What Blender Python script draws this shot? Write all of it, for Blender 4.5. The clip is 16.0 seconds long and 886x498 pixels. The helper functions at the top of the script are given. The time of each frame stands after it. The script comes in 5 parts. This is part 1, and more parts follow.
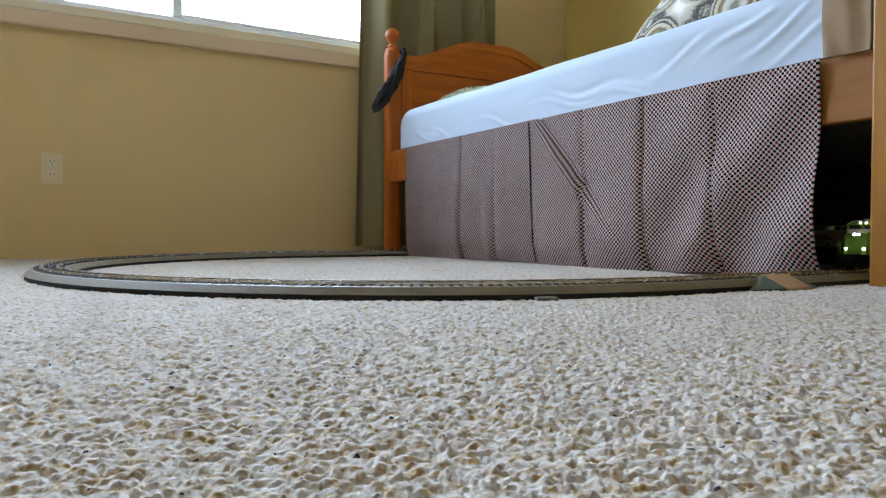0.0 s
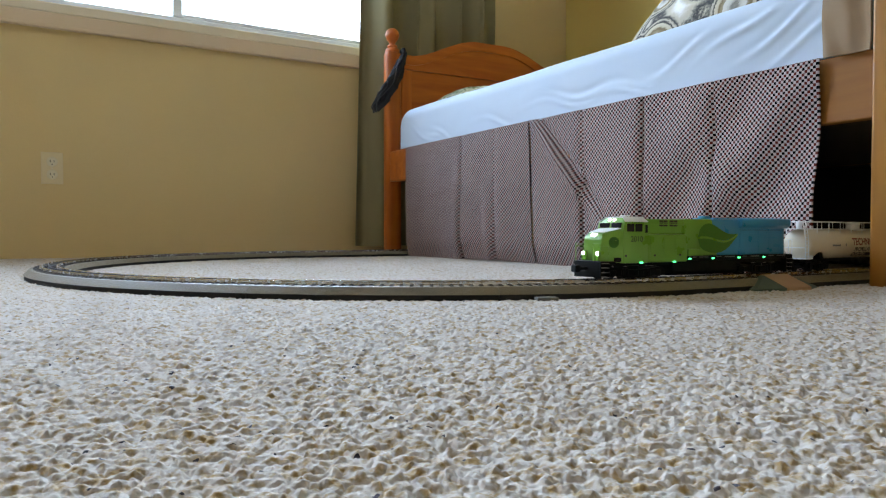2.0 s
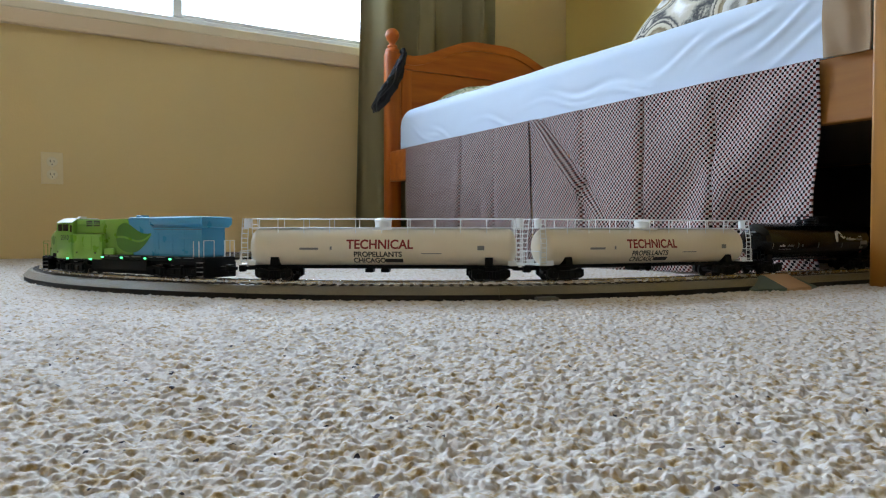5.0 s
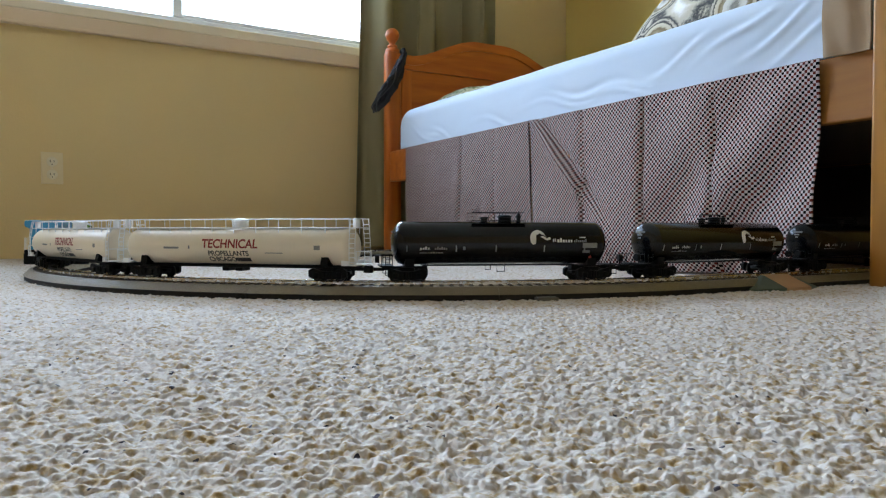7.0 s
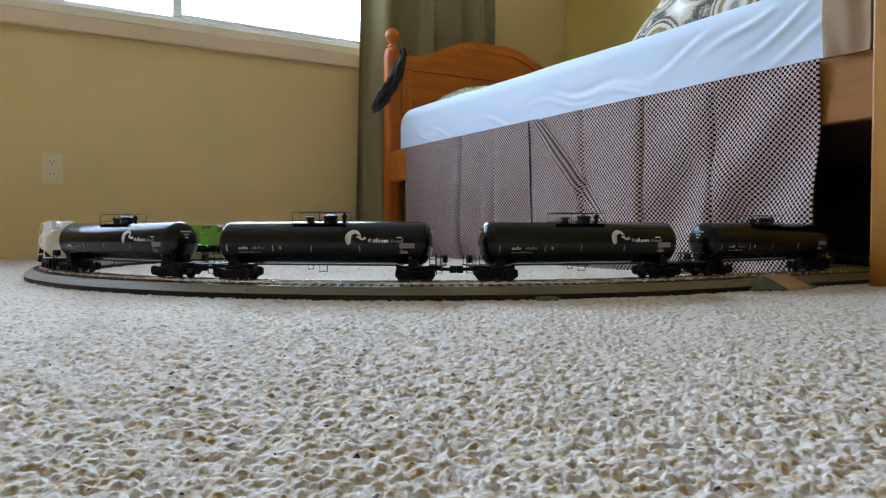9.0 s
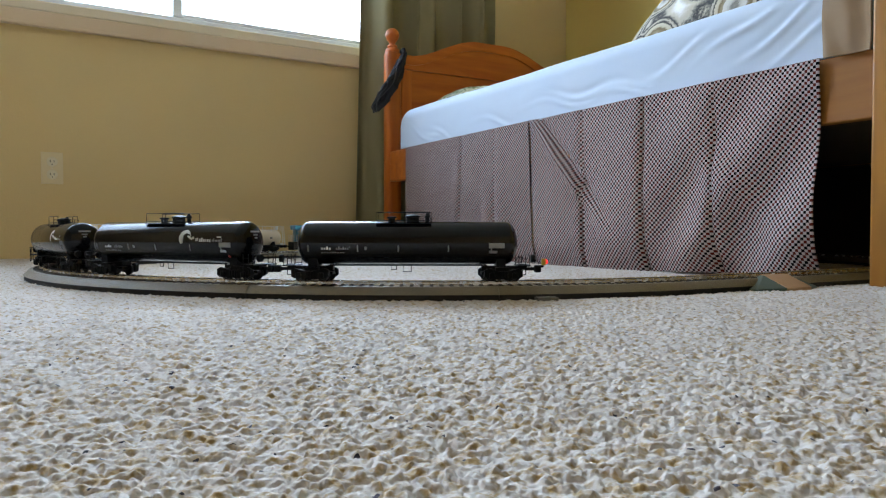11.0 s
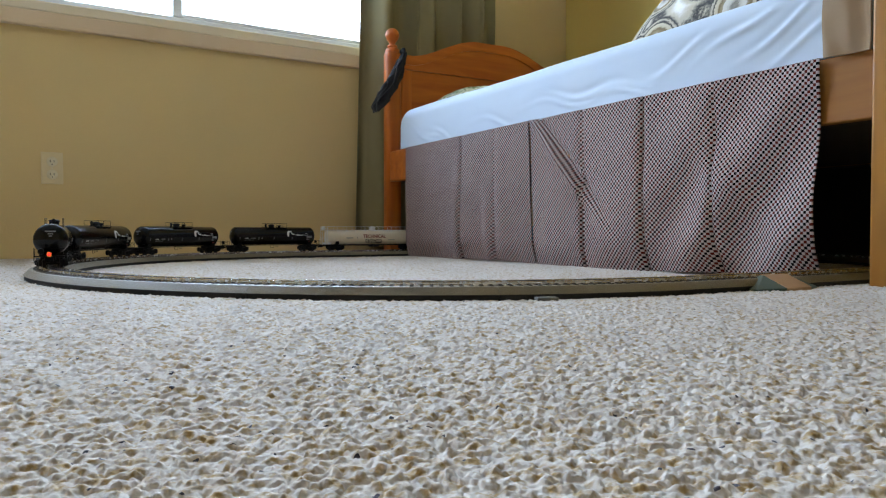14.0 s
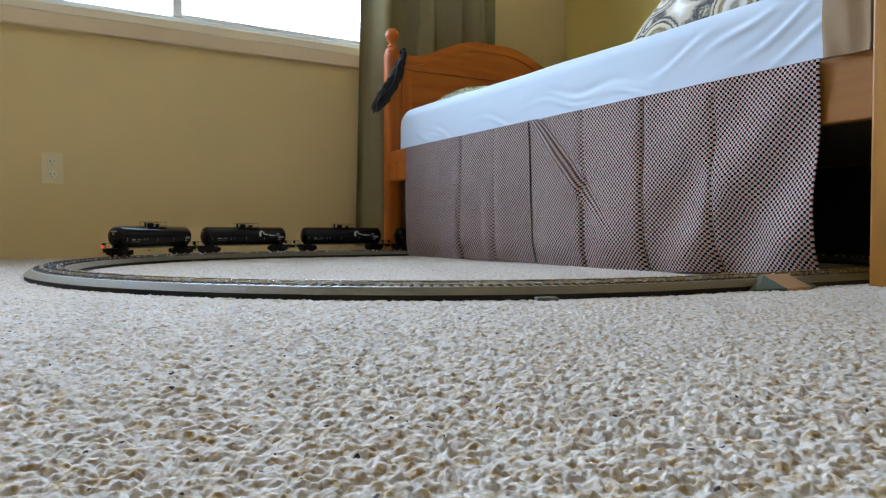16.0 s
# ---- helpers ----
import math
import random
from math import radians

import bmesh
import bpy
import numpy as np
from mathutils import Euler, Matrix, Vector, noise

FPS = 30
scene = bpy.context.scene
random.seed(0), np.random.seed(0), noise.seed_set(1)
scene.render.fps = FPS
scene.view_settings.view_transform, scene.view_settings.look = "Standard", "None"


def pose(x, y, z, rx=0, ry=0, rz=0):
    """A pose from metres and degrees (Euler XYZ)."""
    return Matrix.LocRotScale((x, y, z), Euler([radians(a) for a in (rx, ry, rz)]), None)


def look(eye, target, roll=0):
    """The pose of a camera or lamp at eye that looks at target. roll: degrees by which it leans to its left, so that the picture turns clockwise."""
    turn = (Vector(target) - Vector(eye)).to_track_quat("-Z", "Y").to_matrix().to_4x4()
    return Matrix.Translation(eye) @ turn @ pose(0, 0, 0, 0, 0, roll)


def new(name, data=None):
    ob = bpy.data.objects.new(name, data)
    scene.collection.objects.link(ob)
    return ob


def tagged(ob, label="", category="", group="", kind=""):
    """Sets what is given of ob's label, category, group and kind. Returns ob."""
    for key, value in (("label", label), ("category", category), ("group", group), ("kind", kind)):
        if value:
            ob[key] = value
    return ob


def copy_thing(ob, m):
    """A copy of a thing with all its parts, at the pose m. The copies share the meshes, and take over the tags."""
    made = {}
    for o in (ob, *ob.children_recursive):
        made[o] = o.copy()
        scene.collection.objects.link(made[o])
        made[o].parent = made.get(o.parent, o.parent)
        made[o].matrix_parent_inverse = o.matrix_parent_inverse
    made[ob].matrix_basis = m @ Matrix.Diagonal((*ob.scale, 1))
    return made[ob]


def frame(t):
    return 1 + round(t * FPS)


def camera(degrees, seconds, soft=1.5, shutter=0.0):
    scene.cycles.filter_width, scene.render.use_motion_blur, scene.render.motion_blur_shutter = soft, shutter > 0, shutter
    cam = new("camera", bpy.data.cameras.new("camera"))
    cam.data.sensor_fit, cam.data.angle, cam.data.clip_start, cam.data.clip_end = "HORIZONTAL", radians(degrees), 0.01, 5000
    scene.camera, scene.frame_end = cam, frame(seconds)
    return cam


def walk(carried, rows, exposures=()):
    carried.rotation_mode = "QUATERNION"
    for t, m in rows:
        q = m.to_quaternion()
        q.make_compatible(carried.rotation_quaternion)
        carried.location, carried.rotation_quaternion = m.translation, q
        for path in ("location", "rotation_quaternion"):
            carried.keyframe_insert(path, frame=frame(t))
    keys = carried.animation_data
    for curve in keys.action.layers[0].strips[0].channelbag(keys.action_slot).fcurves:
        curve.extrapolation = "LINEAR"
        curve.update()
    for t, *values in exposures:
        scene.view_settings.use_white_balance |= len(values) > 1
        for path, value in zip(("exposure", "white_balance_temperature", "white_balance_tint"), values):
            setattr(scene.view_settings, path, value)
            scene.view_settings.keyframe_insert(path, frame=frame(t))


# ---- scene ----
cam = camera(62.97, 16.0, soft=1.2)
EYE = pose(0, 0, 0.0979, 88.61, 0, -30.361) @ pose(0, 0, 0, 0, 0, 0.05)
walk(cam, [(0.0, EYE), (16.0, EYE)])

# ---- light ----
scene.view_settings.exposure = 0.0
world = bpy.data.worlds.new("sky")
scene.world = world
world.use_nodes = True
wn = world.node_tree.nodes
sky = wn.new("ShaderNodeTexSky")
sky.sky_type = "NISHITA"
sky.sun_disc = False
sky.sun_elevation, sky.sun_rotation = radians(26), radians(16)
world.node_tree.links.new(sky.outputs[0], wn["Background"].inputs[0])
wn["Background"].inputs[1].default_value = 0.1

WIN_X0, WIN_X1, WIN_Z1 = -1.36, 1.50, 2.12
WALL_Y, WALL_X = 3.049, 2.573
# the window wall stands slightly out of square with the bed
SKEW = pose(1.4, WALL_Y, 0, 0, 0, 1.5) @ pose(-1.4, -WALL_Y, 0)


def daylight(name, m, sx, sy, watts, colour):
    lamp = bpy.data.lights.new(name, "AREA")
    lamp.shape, lamp.size, lamp.size_y, lamp.energy, lamp.color = "RECTANGLE", sx, sy, watts, colour
    ob = new(name, lamp)
    ob.matrix_basis = m
    return ob


daylight("window_daylight", pose(-0.5, WALL_Y + 1.2, 1.85, -90, 0, 0), 6.0, 2.6, 435, (0.565, 0.745, 1.0))
# hazy sun behind thin cloud, low enough to reach far over the carpet
haze = bpy.data.lights.new("hazy_sun", "SUN")
haze.energy, haze.angle, haze.color = 2.1, radians(13), (0.53, 0.745, 1.0)
new("hazy_sun", haze).matrix_basis = look((0.70, 5.40, 1.20), (0, 3, 0))


# ---- materials ----
def mat(name, base, rough=0.6, metal=0.0, var=0.12, scale=30, bump=0.15, bscale=400, spec=0.5, island=0.0, glow=0.0, depth=0.001, coat=0.0):
    m = bpy.data.materials.new(name)
    m.use_nodes = True
    nt = m.node_tree
    n, l = nt.nodes, nt.links
    b = n["Principled BSDF"]
    b.inputs["Roughness"].default_value = rough
    b.inputs["Metallic"].default_value = metal
    b.inputs["Specular IOR Level"].default_value = spec
    b.inputs["Coat Weight"].default_value = coat
    tc = n.new("ShaderNodeTexCoord")
    big = n.new("ShaderNodeTexNoise")
    big.inputs["Scale"].default_value, big.inputs["Detail"].default_value = scale, 5
    fine = n.new("ShaderNodeTexNoise")
    fine.inputs["Scale"].default_value, fine.inputs["Detail"].default_value = bscale, 3
    l.new(tc.outputs["Object"], big.inputs["Vector"])
    l.new(tc.outputs["Object"], fine.inputs["Vector"])
    mix = n.new("ShaderNodeMix")
    mix.data_type = "RGBA"
    mix.inputs[6].default_value = (*[min(1, c * (1 - var)) for c in base], 1)
    mix.inputs[7].default_value = (*[min(1, c * (1 + var)) for c in base], 1)
    add = n.new("ShaderNodeMath")
    add.operation = "MULTIPLY_ADD"
    add.inputs[1].default_value, add.inputs[2].default_value = 0.3, 0.0
    l.new(fine.outputs[0], add.inputs[0])
    add2 = n.new("ShaderNodeMath")
    add2.operation = "MULTIPLY_ADD"
    add2.inputs[1].default_value = 0.7
    l.new(big.outputs[0], add2.inputs[0])
    l.new(add.outputs[0], add2.inputs[2])
    l.new(add2.outputs[0], mix.inputs[0])
    l.new(mix.outputs[2], b.inputs["Base Color"])
    rr = n.new("ShaderNodeMapRange")
    rr.inputs[3].default_value, rr.inputs[4].default_value = max(0.02, rough - 0.12), min(1, rough + 0.12)
    l.new(big.outputs[0], rr.inputs[0])
    l.new(rr.outputs[0], b.inputs["Roughness"])
    if bump:
        bp = n.new("ShaderNodeBump")
        bp.inputs["Strength"].default_value, bp.inputs["Distance"].default_value = bump, depth
        l.new(fine.outputs[0], bp.inputs["Height"])
        l.new(bp.outputs[0], b.inputs["Normal"])
    if glow:
        b.inputs["Emission Color"].default_value = (*base, 1)
        b.inputs["Emission Strength"].default_value = glow
    return m


def wood(name, dark, light, grain=(6, 60, 60), rough=0.4):
    m = mat(name, light, rough, var=0.1, bump=0)
    nt = m.node_tree
    n, l = nt.nodes, nt.links
    tc = n.new("ShaderNodeTexCoord")
    mp = n.new("ShaderNodeMapping")
    mp.inputs["Scale"].default_value = grain
    ns = n.new("ShaderNodeTexNoise")
    ns.inputs["Scale"].default_value, ns.inputs["Detail"].default_value, ns.inputs["Distortion"].default_value = 1.0, 6, 0.6
    cr = n.new("ShaderNodeValToRGB")
    cr.color_ramp.elements[0].color, cr.color_ramp.elements[1].color = (*dark, 1), (*light, 1)
    cr.color_ramp.elements[0].position, cr.color_ramp.elements[1].position = 0.3, 0.68
    l.new(tc.outputs["Object"], mp.inputs[0])
    l.new(mp.outputs[0], ns.inputs["Vector"])
    l.new(ns.outputs[0], cr.inputs[0])
    l.new(cr.outputs[0], n["Principled BSDF"].inputs["Base Color"])
    bp = n.new("ShaderNodeBump")
    bp.inputs["Strength"].default_value, bp.inputs["Distance"].default_value = 0.15, 0.001
    l.new(ns.outputs[0], bp.inputs["Height"])
    l.new(bp.outputs[0], n["Principled BSDF"].inputs["Normal"])
    return m


WALL = mat("tan_wall_paint", (0.77, 0.585, 0.285), 0.75, var=0.05, scale=3, bump=0.35, bscale=160, depth=0.002)
WALL2 = mat("ochre_wall_paint", (0.74, 0.54, 0.15), 0.75, var=0.05, scale=3, bump=0.35, bscale=160, depth=0.002)
PALE = mat("tan_rear_wall_paint", (0.66, 0.455, 0.215), 0.8, var=0.04, scale=3, bump=0.3, bscale=160)
CEIL = mat("ceiling_white", (0.84, 0.79, 0.69), 0.9, var=0.04, bump=0.4, bscale=90, depth=0.003)
TRIM = mat("beige_trim_paint", (0.80, 0.62, 0.42), 0.5, var=0.05, scale=8, bump=0.1)
SILL = mat("pale_sill_paint", (0.87, 0.76, 0.57), 0.45, var=0.04, scale=8, bump=0.1)
VINYL = mat("white_vinyl", (0.78, 0.79, 0.80), 0.35, var=0.03, bump=0.05)
PLATE = mat("ivory_plastic", (0.82, 0.68, 0.43), 0.35, var=0.03, bump=0.05)
RECEPT = mat("ivory_receptacle", (0.84, 0.75, 0.56), 0.3, var=0.03, bump=0.05)
SLOT = mat("dark_slot", (0.05, 0.04, 0.03), 0.6, bump=0)
PINE = wood("honey_pine", (0.42, 0.088, 0.007), (0.60, 0.160, 0.015), (3, 25, 25))
PINE_H = wood("honey_pine_upright", (0.42, 0.088, 0.007), (0.60, 0.160, 0.015), (25, 25, 3))
MAPLE = wood("golden_wood", (0.31, 0.120, 0.008), (0.44, 0.185, 0.014), (14, 14, 2.5))
RAILW = wood("golden_rail_wood", (0.28, 0.105, 0.010), (0.39, 0.155, 0.016), (20, 2.5, 20), 0.62)
SHEET = mat("white_sheet", (0.61, 0.70, 0.82), 0.85, var=0.03, scale=20, bump=0.25, bscale=900, depth=0.0006)
LINEN = mat("beige_foot_cloth", (0.37, 0.255, 0.155), 0.9, var=0.08, scale=30, bump=0.3, bscale=700)
CURT = mat("olive_grey_curtain", (0.27, 0.23, 0.115), 0.8, var=0.14, scale=14, bump=0.3, bscale=700)
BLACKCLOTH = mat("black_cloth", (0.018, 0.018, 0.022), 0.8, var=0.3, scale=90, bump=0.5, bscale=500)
LACE = mat("dull_black_lace", (0.05, 0.05, 0.055), 0.6, var=0.5, scale=300, bump=0.6, bscale=900)
ROADBED = mat("grey_roadbed_plastic", (0.20, 0.165, 0.098), 0.40, var=0.22, scale=90, bump=0.8, bscale=900, depth=0.0008)
UNDER = mat("black_lower_band", (0.012, 0.012, 0.012), 0.7, var=0.2, bump=0.2)
TIE = mat("brown_tie_plastic", (0.055, 0.045, 0.036), 0.55, var=0.25, scale=200, bump=0.3, bscale=1500)
RAIL = mat("nickel_rail", (0.60, 0.59, 0.57), 0.26, metal=1.0, var=0.1, scale=80, bump=0.1)
RAILC = mat("blackened_rail", (0.05, 0.05, 0.055), 0.35, metal=0.8, var=0.1, bump=0.1)
RAMPROAD = mat("tan_road_plastic", (0.50, 0.30, 0.16), 0.6, var=0.12, scale=120, bump=0.3)
RAMPSIDE = mat("green_grey_bank", (0.10, 0.13, 0.10), 0.7, var=0.2, scale=150, bump=0.5)
GREYTAB = mat("grey_tab", (0.11, 0.10, 0.09), 0.5, bump=0.1)
GREEN = mat("lime_green_paint", (0.185, 0.40, 0.045), 0.30, var=0.06, scale=40, bump=0.03, bscale=1500, coat=0.2)
LEAF = mat("leaf_green_paint", (0.055, 0.20, 0.012), 0.35, var=0.05, scale=60, bump=0.03)
BLUE = mat("sky_blue_paint", (0.040, 0.28, 0.50), 0.30, var=0.06, scale=40, bump=0.03, bscale=1500, coat=0.2)
BLACKP = mat("black_underframe", (0.0045, 0.0045, 0.005), 0.55, var=0.25, scale=80, bump=0.2, bscale=900, spec=0.16)
STEELW = mat("dark_wheel_steel", (0.02, 0.02, 0.021), 0.4, metal=0.7, var=0.2, scale=90, bump=0.1)
TANKB = mat("black_tank_paint", (0.004, 0.0045, 0.006), 0.17, var=0.2, scale=25, bump=0.02, bscale=1200, spec=0.30)
TANKW = mat("cream_white_tank_paint", (0.82, 0.72, 0.56), 0.36, var=0.04, scale=25, bump=0.03, bscale=1200)
WHITEP = mat("white_plastic", (0.84, 0.85, 0.85), 0.4, var=0.03, bump=0.03)
REDTXT = mat("dark_red_lettering", (0.27, 0.022, 0.016), 0.5, bump=0)
BLKTXT = mat("black_lettering", (0.025, 0.022, 0.02), 0.5, bump=0)
WHTTXT = mat("white_lettering", (0.62, 0.61, 0.58), 0.5, bump=0)
GREYTXT = mat("grey_lettering", (0.22, 0.22, 0.21), 0.5, bump=0)
TINT = mat("dark_cab_glass", (0.03, 0.03, 0.035), 0.08, bump=0)
LAMPW = mat("white_headlight", (0.85, 0.94, 1.0), 0.3, bump=0, glow=6)
LAMPN = mat("lit_number_board", (0.9, 0.95, 1.0), 0.3, bump=0, glow=2.5)
LAMPG = mat("green_marker_light", (0.10, 1.0, 0.34), 0.3, bump=0, glow=3.0)
LAMPR = mat("red_marker_light", (1.0, 0.012, 0.012), 0.3, bump=0, glow=5)
AMBER = mat("yellow_lamp_plastic", (0.55, 0.36, 0.03), 0.4, var=0.08, bump=0.05)

YARN = bpy.data.materials.new("cream_yarn")
YARN.use_nodes = True
yn, yl = YARN.node_tree.nodes, YARN.node_tree.links
ytc = yn.new("ShaderNodeTexCoord")
yv = yn.new("ShaderNodeTexVoronoi")
yv.inputs["Scale"].default_value = 400.0
yl.new(ytc.outputs["Object"], yv.inputs["Vector"])
ysep = yn.new("ShaderNodeSeparateColor")
yl.new(yv.outputs["Color"], ysep.inputs[0])
fleck = yn.new("ShaderNodeMath")
fleck.operation = "LESS_THAN"
fleck.inputs[1].default_value = 0.005
yl.new(ysep.outputs[0], fleck.inputs[0])
# tan patches in the colour stand in for warm shade between tufts
yshade = yn.new("ShaderNodeTexNoise")
yshade.inputs["Scale"].default_value, yshade.inputs["Detail"].default_value = 135.0, 3
yl.new(ytc.outputs["Object"], yshade.inputs["Vector"])
yr = yn.new("ShaderNodeValToRGB")
yr.color_ramp.elements[0].position, yr.color_ramp.elements[0].color = 0.35, (0.42, 0.28, 0.125, 1)
yr.color_ramp.elements[1].position, yr.color_ramp.elements[1].color = 0.52, (0.61, 0.54, 0.485, 1)
yl.new(yshade.outputs[0], yr.inputs[0])
ymx = yn.new("ShaderNodeMix")
ymx.data_type = "RGBA"
ymx.inputs[7].default_value = (0.07, 0.06, 0.08, 1)
yl.new(fleck.outputs[0], ymx.inputs[0])
yl.new(yr.outputs[0], ymx.inputs[6])
yno = yn.new("ShaderNodeTexNoise")
yno.inputs["Scale"].default_value, yno.inputs["Detail"].default_value = 1100, 4
yl.new(ytc.outputs["Object"], yno.inputs["Vector"])
ybp = yn.new("ShaderNodeBump")
ybp.inputs["Strength"].default_value, ybp.inputs["Distance"].default_value = 0.5, 0.0008
yl.new(yno.outputs[0], ybp.inputs["Height"])
yb = yn["Principled BSDF"]
yl.new(ybp.outputs[0], yb.inputs["Normal"])
yl.new(ymx.outputs[2], yb.inputs["Base Color"])
yb.inputs["Roughness"].default_value = 0.95
yb.inputs["Specular IOR Level"].default_value = 0.1
yb.inputs["Sheen Weight"].default_value = 0.3


# ---- mesh helpers ----
def part(name, bm, material, parent=None, label="", smooth=False, at=None):
    me = bpy.data.meshes.new(name)
    bmesh.ops.recalc_face_normals(bm, faces=bm.faces)
    bm.to_mesh(me)
    bm.free()
    me.materials.append(material)
    if smooth:
        me.shade_smooth()
        me.set_sharp_from_angle(angle=radians(38))
    ob = new(name, me)
    if parent:
        ob.parent = parent
    if at:
        ob.matrix_basis = at
    return tagged(ob, label)


def thing(name, label, category, at=None, group="", kind=""):
    ob = new(name)
    ob.empty_display_size = 0.05
    if at:
        ob.matrix_basis = at
    return tagged(ob, label, category, group, kind)


def box(bm, x0, x1, y0, y1, z0, z1, bevel=0.0, seg=2):
    v = [bm.verts.new(p) for p in ((x0, y0, z0), (x1, y0, z0), (x1, y1, z0), (x0, y1, z0), (x0, y0, z1), (x1, y0, z1), (x1, y1, z1), (x0, y1, z1))]
    f = [bm.faces.new([v[i] for i in q]) for q in ((3, 2, 1, 0), (4, 5, 6, 7), (0, 1, 5, 4), (1, 2, 6, 5), (2, 3, 7, 6), (3, 0, 4, 7))]
    if bevel:
        ed = list({e for q in f for e in q.edges})
        bmesh.ops.bevel(bm, geom=ed, offset=bevel, segments=seg, affect="EDGES", profile=0.5)
    return bm


def boxes(*rows, bevel=0.0, seg=1):
    bm = bmesh.new()
    for r in rows:
        box(bm, *r, bevel=bevel, seg=seg)
    return bm


def extrude_profile(bm, pts, y0, y1, bevel=0.0, seg=2, axis="y"):
    """A closed outline in the xz plane (or yz, axis x) given thickness along the other axis."""
    def P(p, k):
        return (p[0], k, p[1]) if axis == "y" else (k, p[0], p[1])
    a = [bm.verts.new(P(p, y0)) for p in pts]
    b = [bm.verts.new(P(p, y1)) for p in pts]
    fs = [bm.faces.new(a), bm.faces.new(b[::-1])]
    n = len(pts)
    for i in range(n):
        fs.append(bm.faces.new((a[i], b[i], b[(i + 1) % n], a[(i + 1) % n])))
    if bevel:
        ed = list({e for f in fs for e in f.edges})
        bmesh.ops.bevel(bm, geom=ed, offset=bevel, segments=seg, affect="EDGES", profile=0.5)
    return bm


def lathe(bm, prof, seg=20, axis="z", c=(0, 0, 0)):
    """prof: (radius, along) pairs; turned about an axis through c."""
    rings = []
    for r, h in prof:
        ring = []
        for k in range(seg):
            a = 2 * math.pi * k / seg
            u, w = r * math.cos(a), r * math.sin(a)
            p = {"z": (u, w, h), "x": (h, u, w), "y": (u, h, w)}[axis]
            ring.append(bm.verts.new((p[0] + c[0], p[1] + c[1], p[2] + c[2])))
        rings.append(ring)
    for a, b in zip(rings, rings[1:]):
        for k in range(seg):
            bm.faces.new((a[k], a[(k + 1) % seg], b[(k + 1) % seg], b[k]))
    bm.faces.new(rings[0][::-1])
    bm.faces.new(rings[-1])
    return bm


def tube(bm, pts, r, seg=6):
    """A round bar along points."""
    pts = [Vector(p) for p in pts]
    rings = []
    for i, p in enumerate(pts):
        d = (pts[min(i + 1, len(pts) - 1)] - pts[max(i - 1, 0)]).normalized()
        u = d.cross(Vector((0.31, 0.17, 0.93))).normalized() if abs(d.z) < 0.95 else d.cross(Vector((1, 0.1, 0))).normalized()
        w = d.cross(u)
        rings.append([bm.verts.new(p + r * (u * math.cos(2 * math.pi * k / seg) + w * math.sin(2 * math.pi * k / seg))) for k in range(seg)])
    for a, b in zip(rings, rings[1:]):
        for k in range(seg):
            bm.faces.new((a[k], a[(k + 1) % seg], b[(k + 1) % seg], b[k]))
    bm.faces.new(rings[0][::-1])
    bm.faces.new(rings[-1])
    return bm


def tubes(rows, r, seg=6):
    bm = bmesh.new()
    for pts in rows:
        tube(bm, pts, r, seg)
    return bm


def sheet(fn, nu, nv, thick=0.0):
    """A cloth surface fn(u, v) -> point for u, v in 0..1, with thickness."""
    bm = bmesh.new()
    g = [[bm.verts.new(fn(i / nu, j / nv)) for j in range(nv + 1)] for i in range(nu + 1)]
    for i in range(nu):
        for j in range(nv):
            bm.faces.new((g[i][j], g[i + 1][j], g[i + 1][j + 1], g[i][j + 1]))
    if thick:
        bmesh.ops.recalc_face_normals(bm, faces=bm.faces)
        bmesh.ops.solidify(bm, geom=bm.faces[:], thickness=thick)
    return bm


# ---- room ----
T = 0.16
bm = boxes((-2.3, WIN_X0, WALL_Y, WALL_Y + T, -0.05, 2.44), (WIN_X1, WALL_X + T + 0.05, WALL_Y, WALL_Y + T, -0.05, 2.44),
           (WIN_X0, WIN_X1, WALL_Y, WALL_Y + T, -0.05, 0.925), (WIN_X0, WIN_X1, WALL_Y, WALL_Y + T, WIN_Z1, 2.44))
tagged(part("wall_north", bm, WALL, at=SKEW), "tan painted wall below and around the window", "wall", kind="structure")
tagged(part("wall_east", boxes((WALL_X, WALL_X + T, -2.6, WALL_Y + 0.026, -0.05, 2.44)), WALL2), "ochre painted side wall behind the bed", "wall", kind="structure")
tagged(part("wall_west", boxes((-2.3 - T, -2.3, -2.6, WALL_Y + T, -0.05, 2.44)), PALE), "plain warm tan painted wall", "wall", kind="structure")
tagged(part("wall_south", boxes((-2.3 - T, WALL_X + T, -2.6 - T, -2.6, -0.05, 2.44)), PALE), "plain warm tan painted wall", "wall", kind="structure")
tagged(part("ceiling", boxes((-2.3 - T, WALL_X + T, -2.6 - T, WALL_Y + T, 2.44, 2.54)), CEIL), "plain white ceiling", "ceiling", kind="structure")
tagged(part("floor", boxes((-2.3 - T, WALL_X + T, -2.6 - T, WALL_Y + T, -0.06, -0.0075)), YARN), "cream carpeted bedroom floor", "floor", kind="structure")

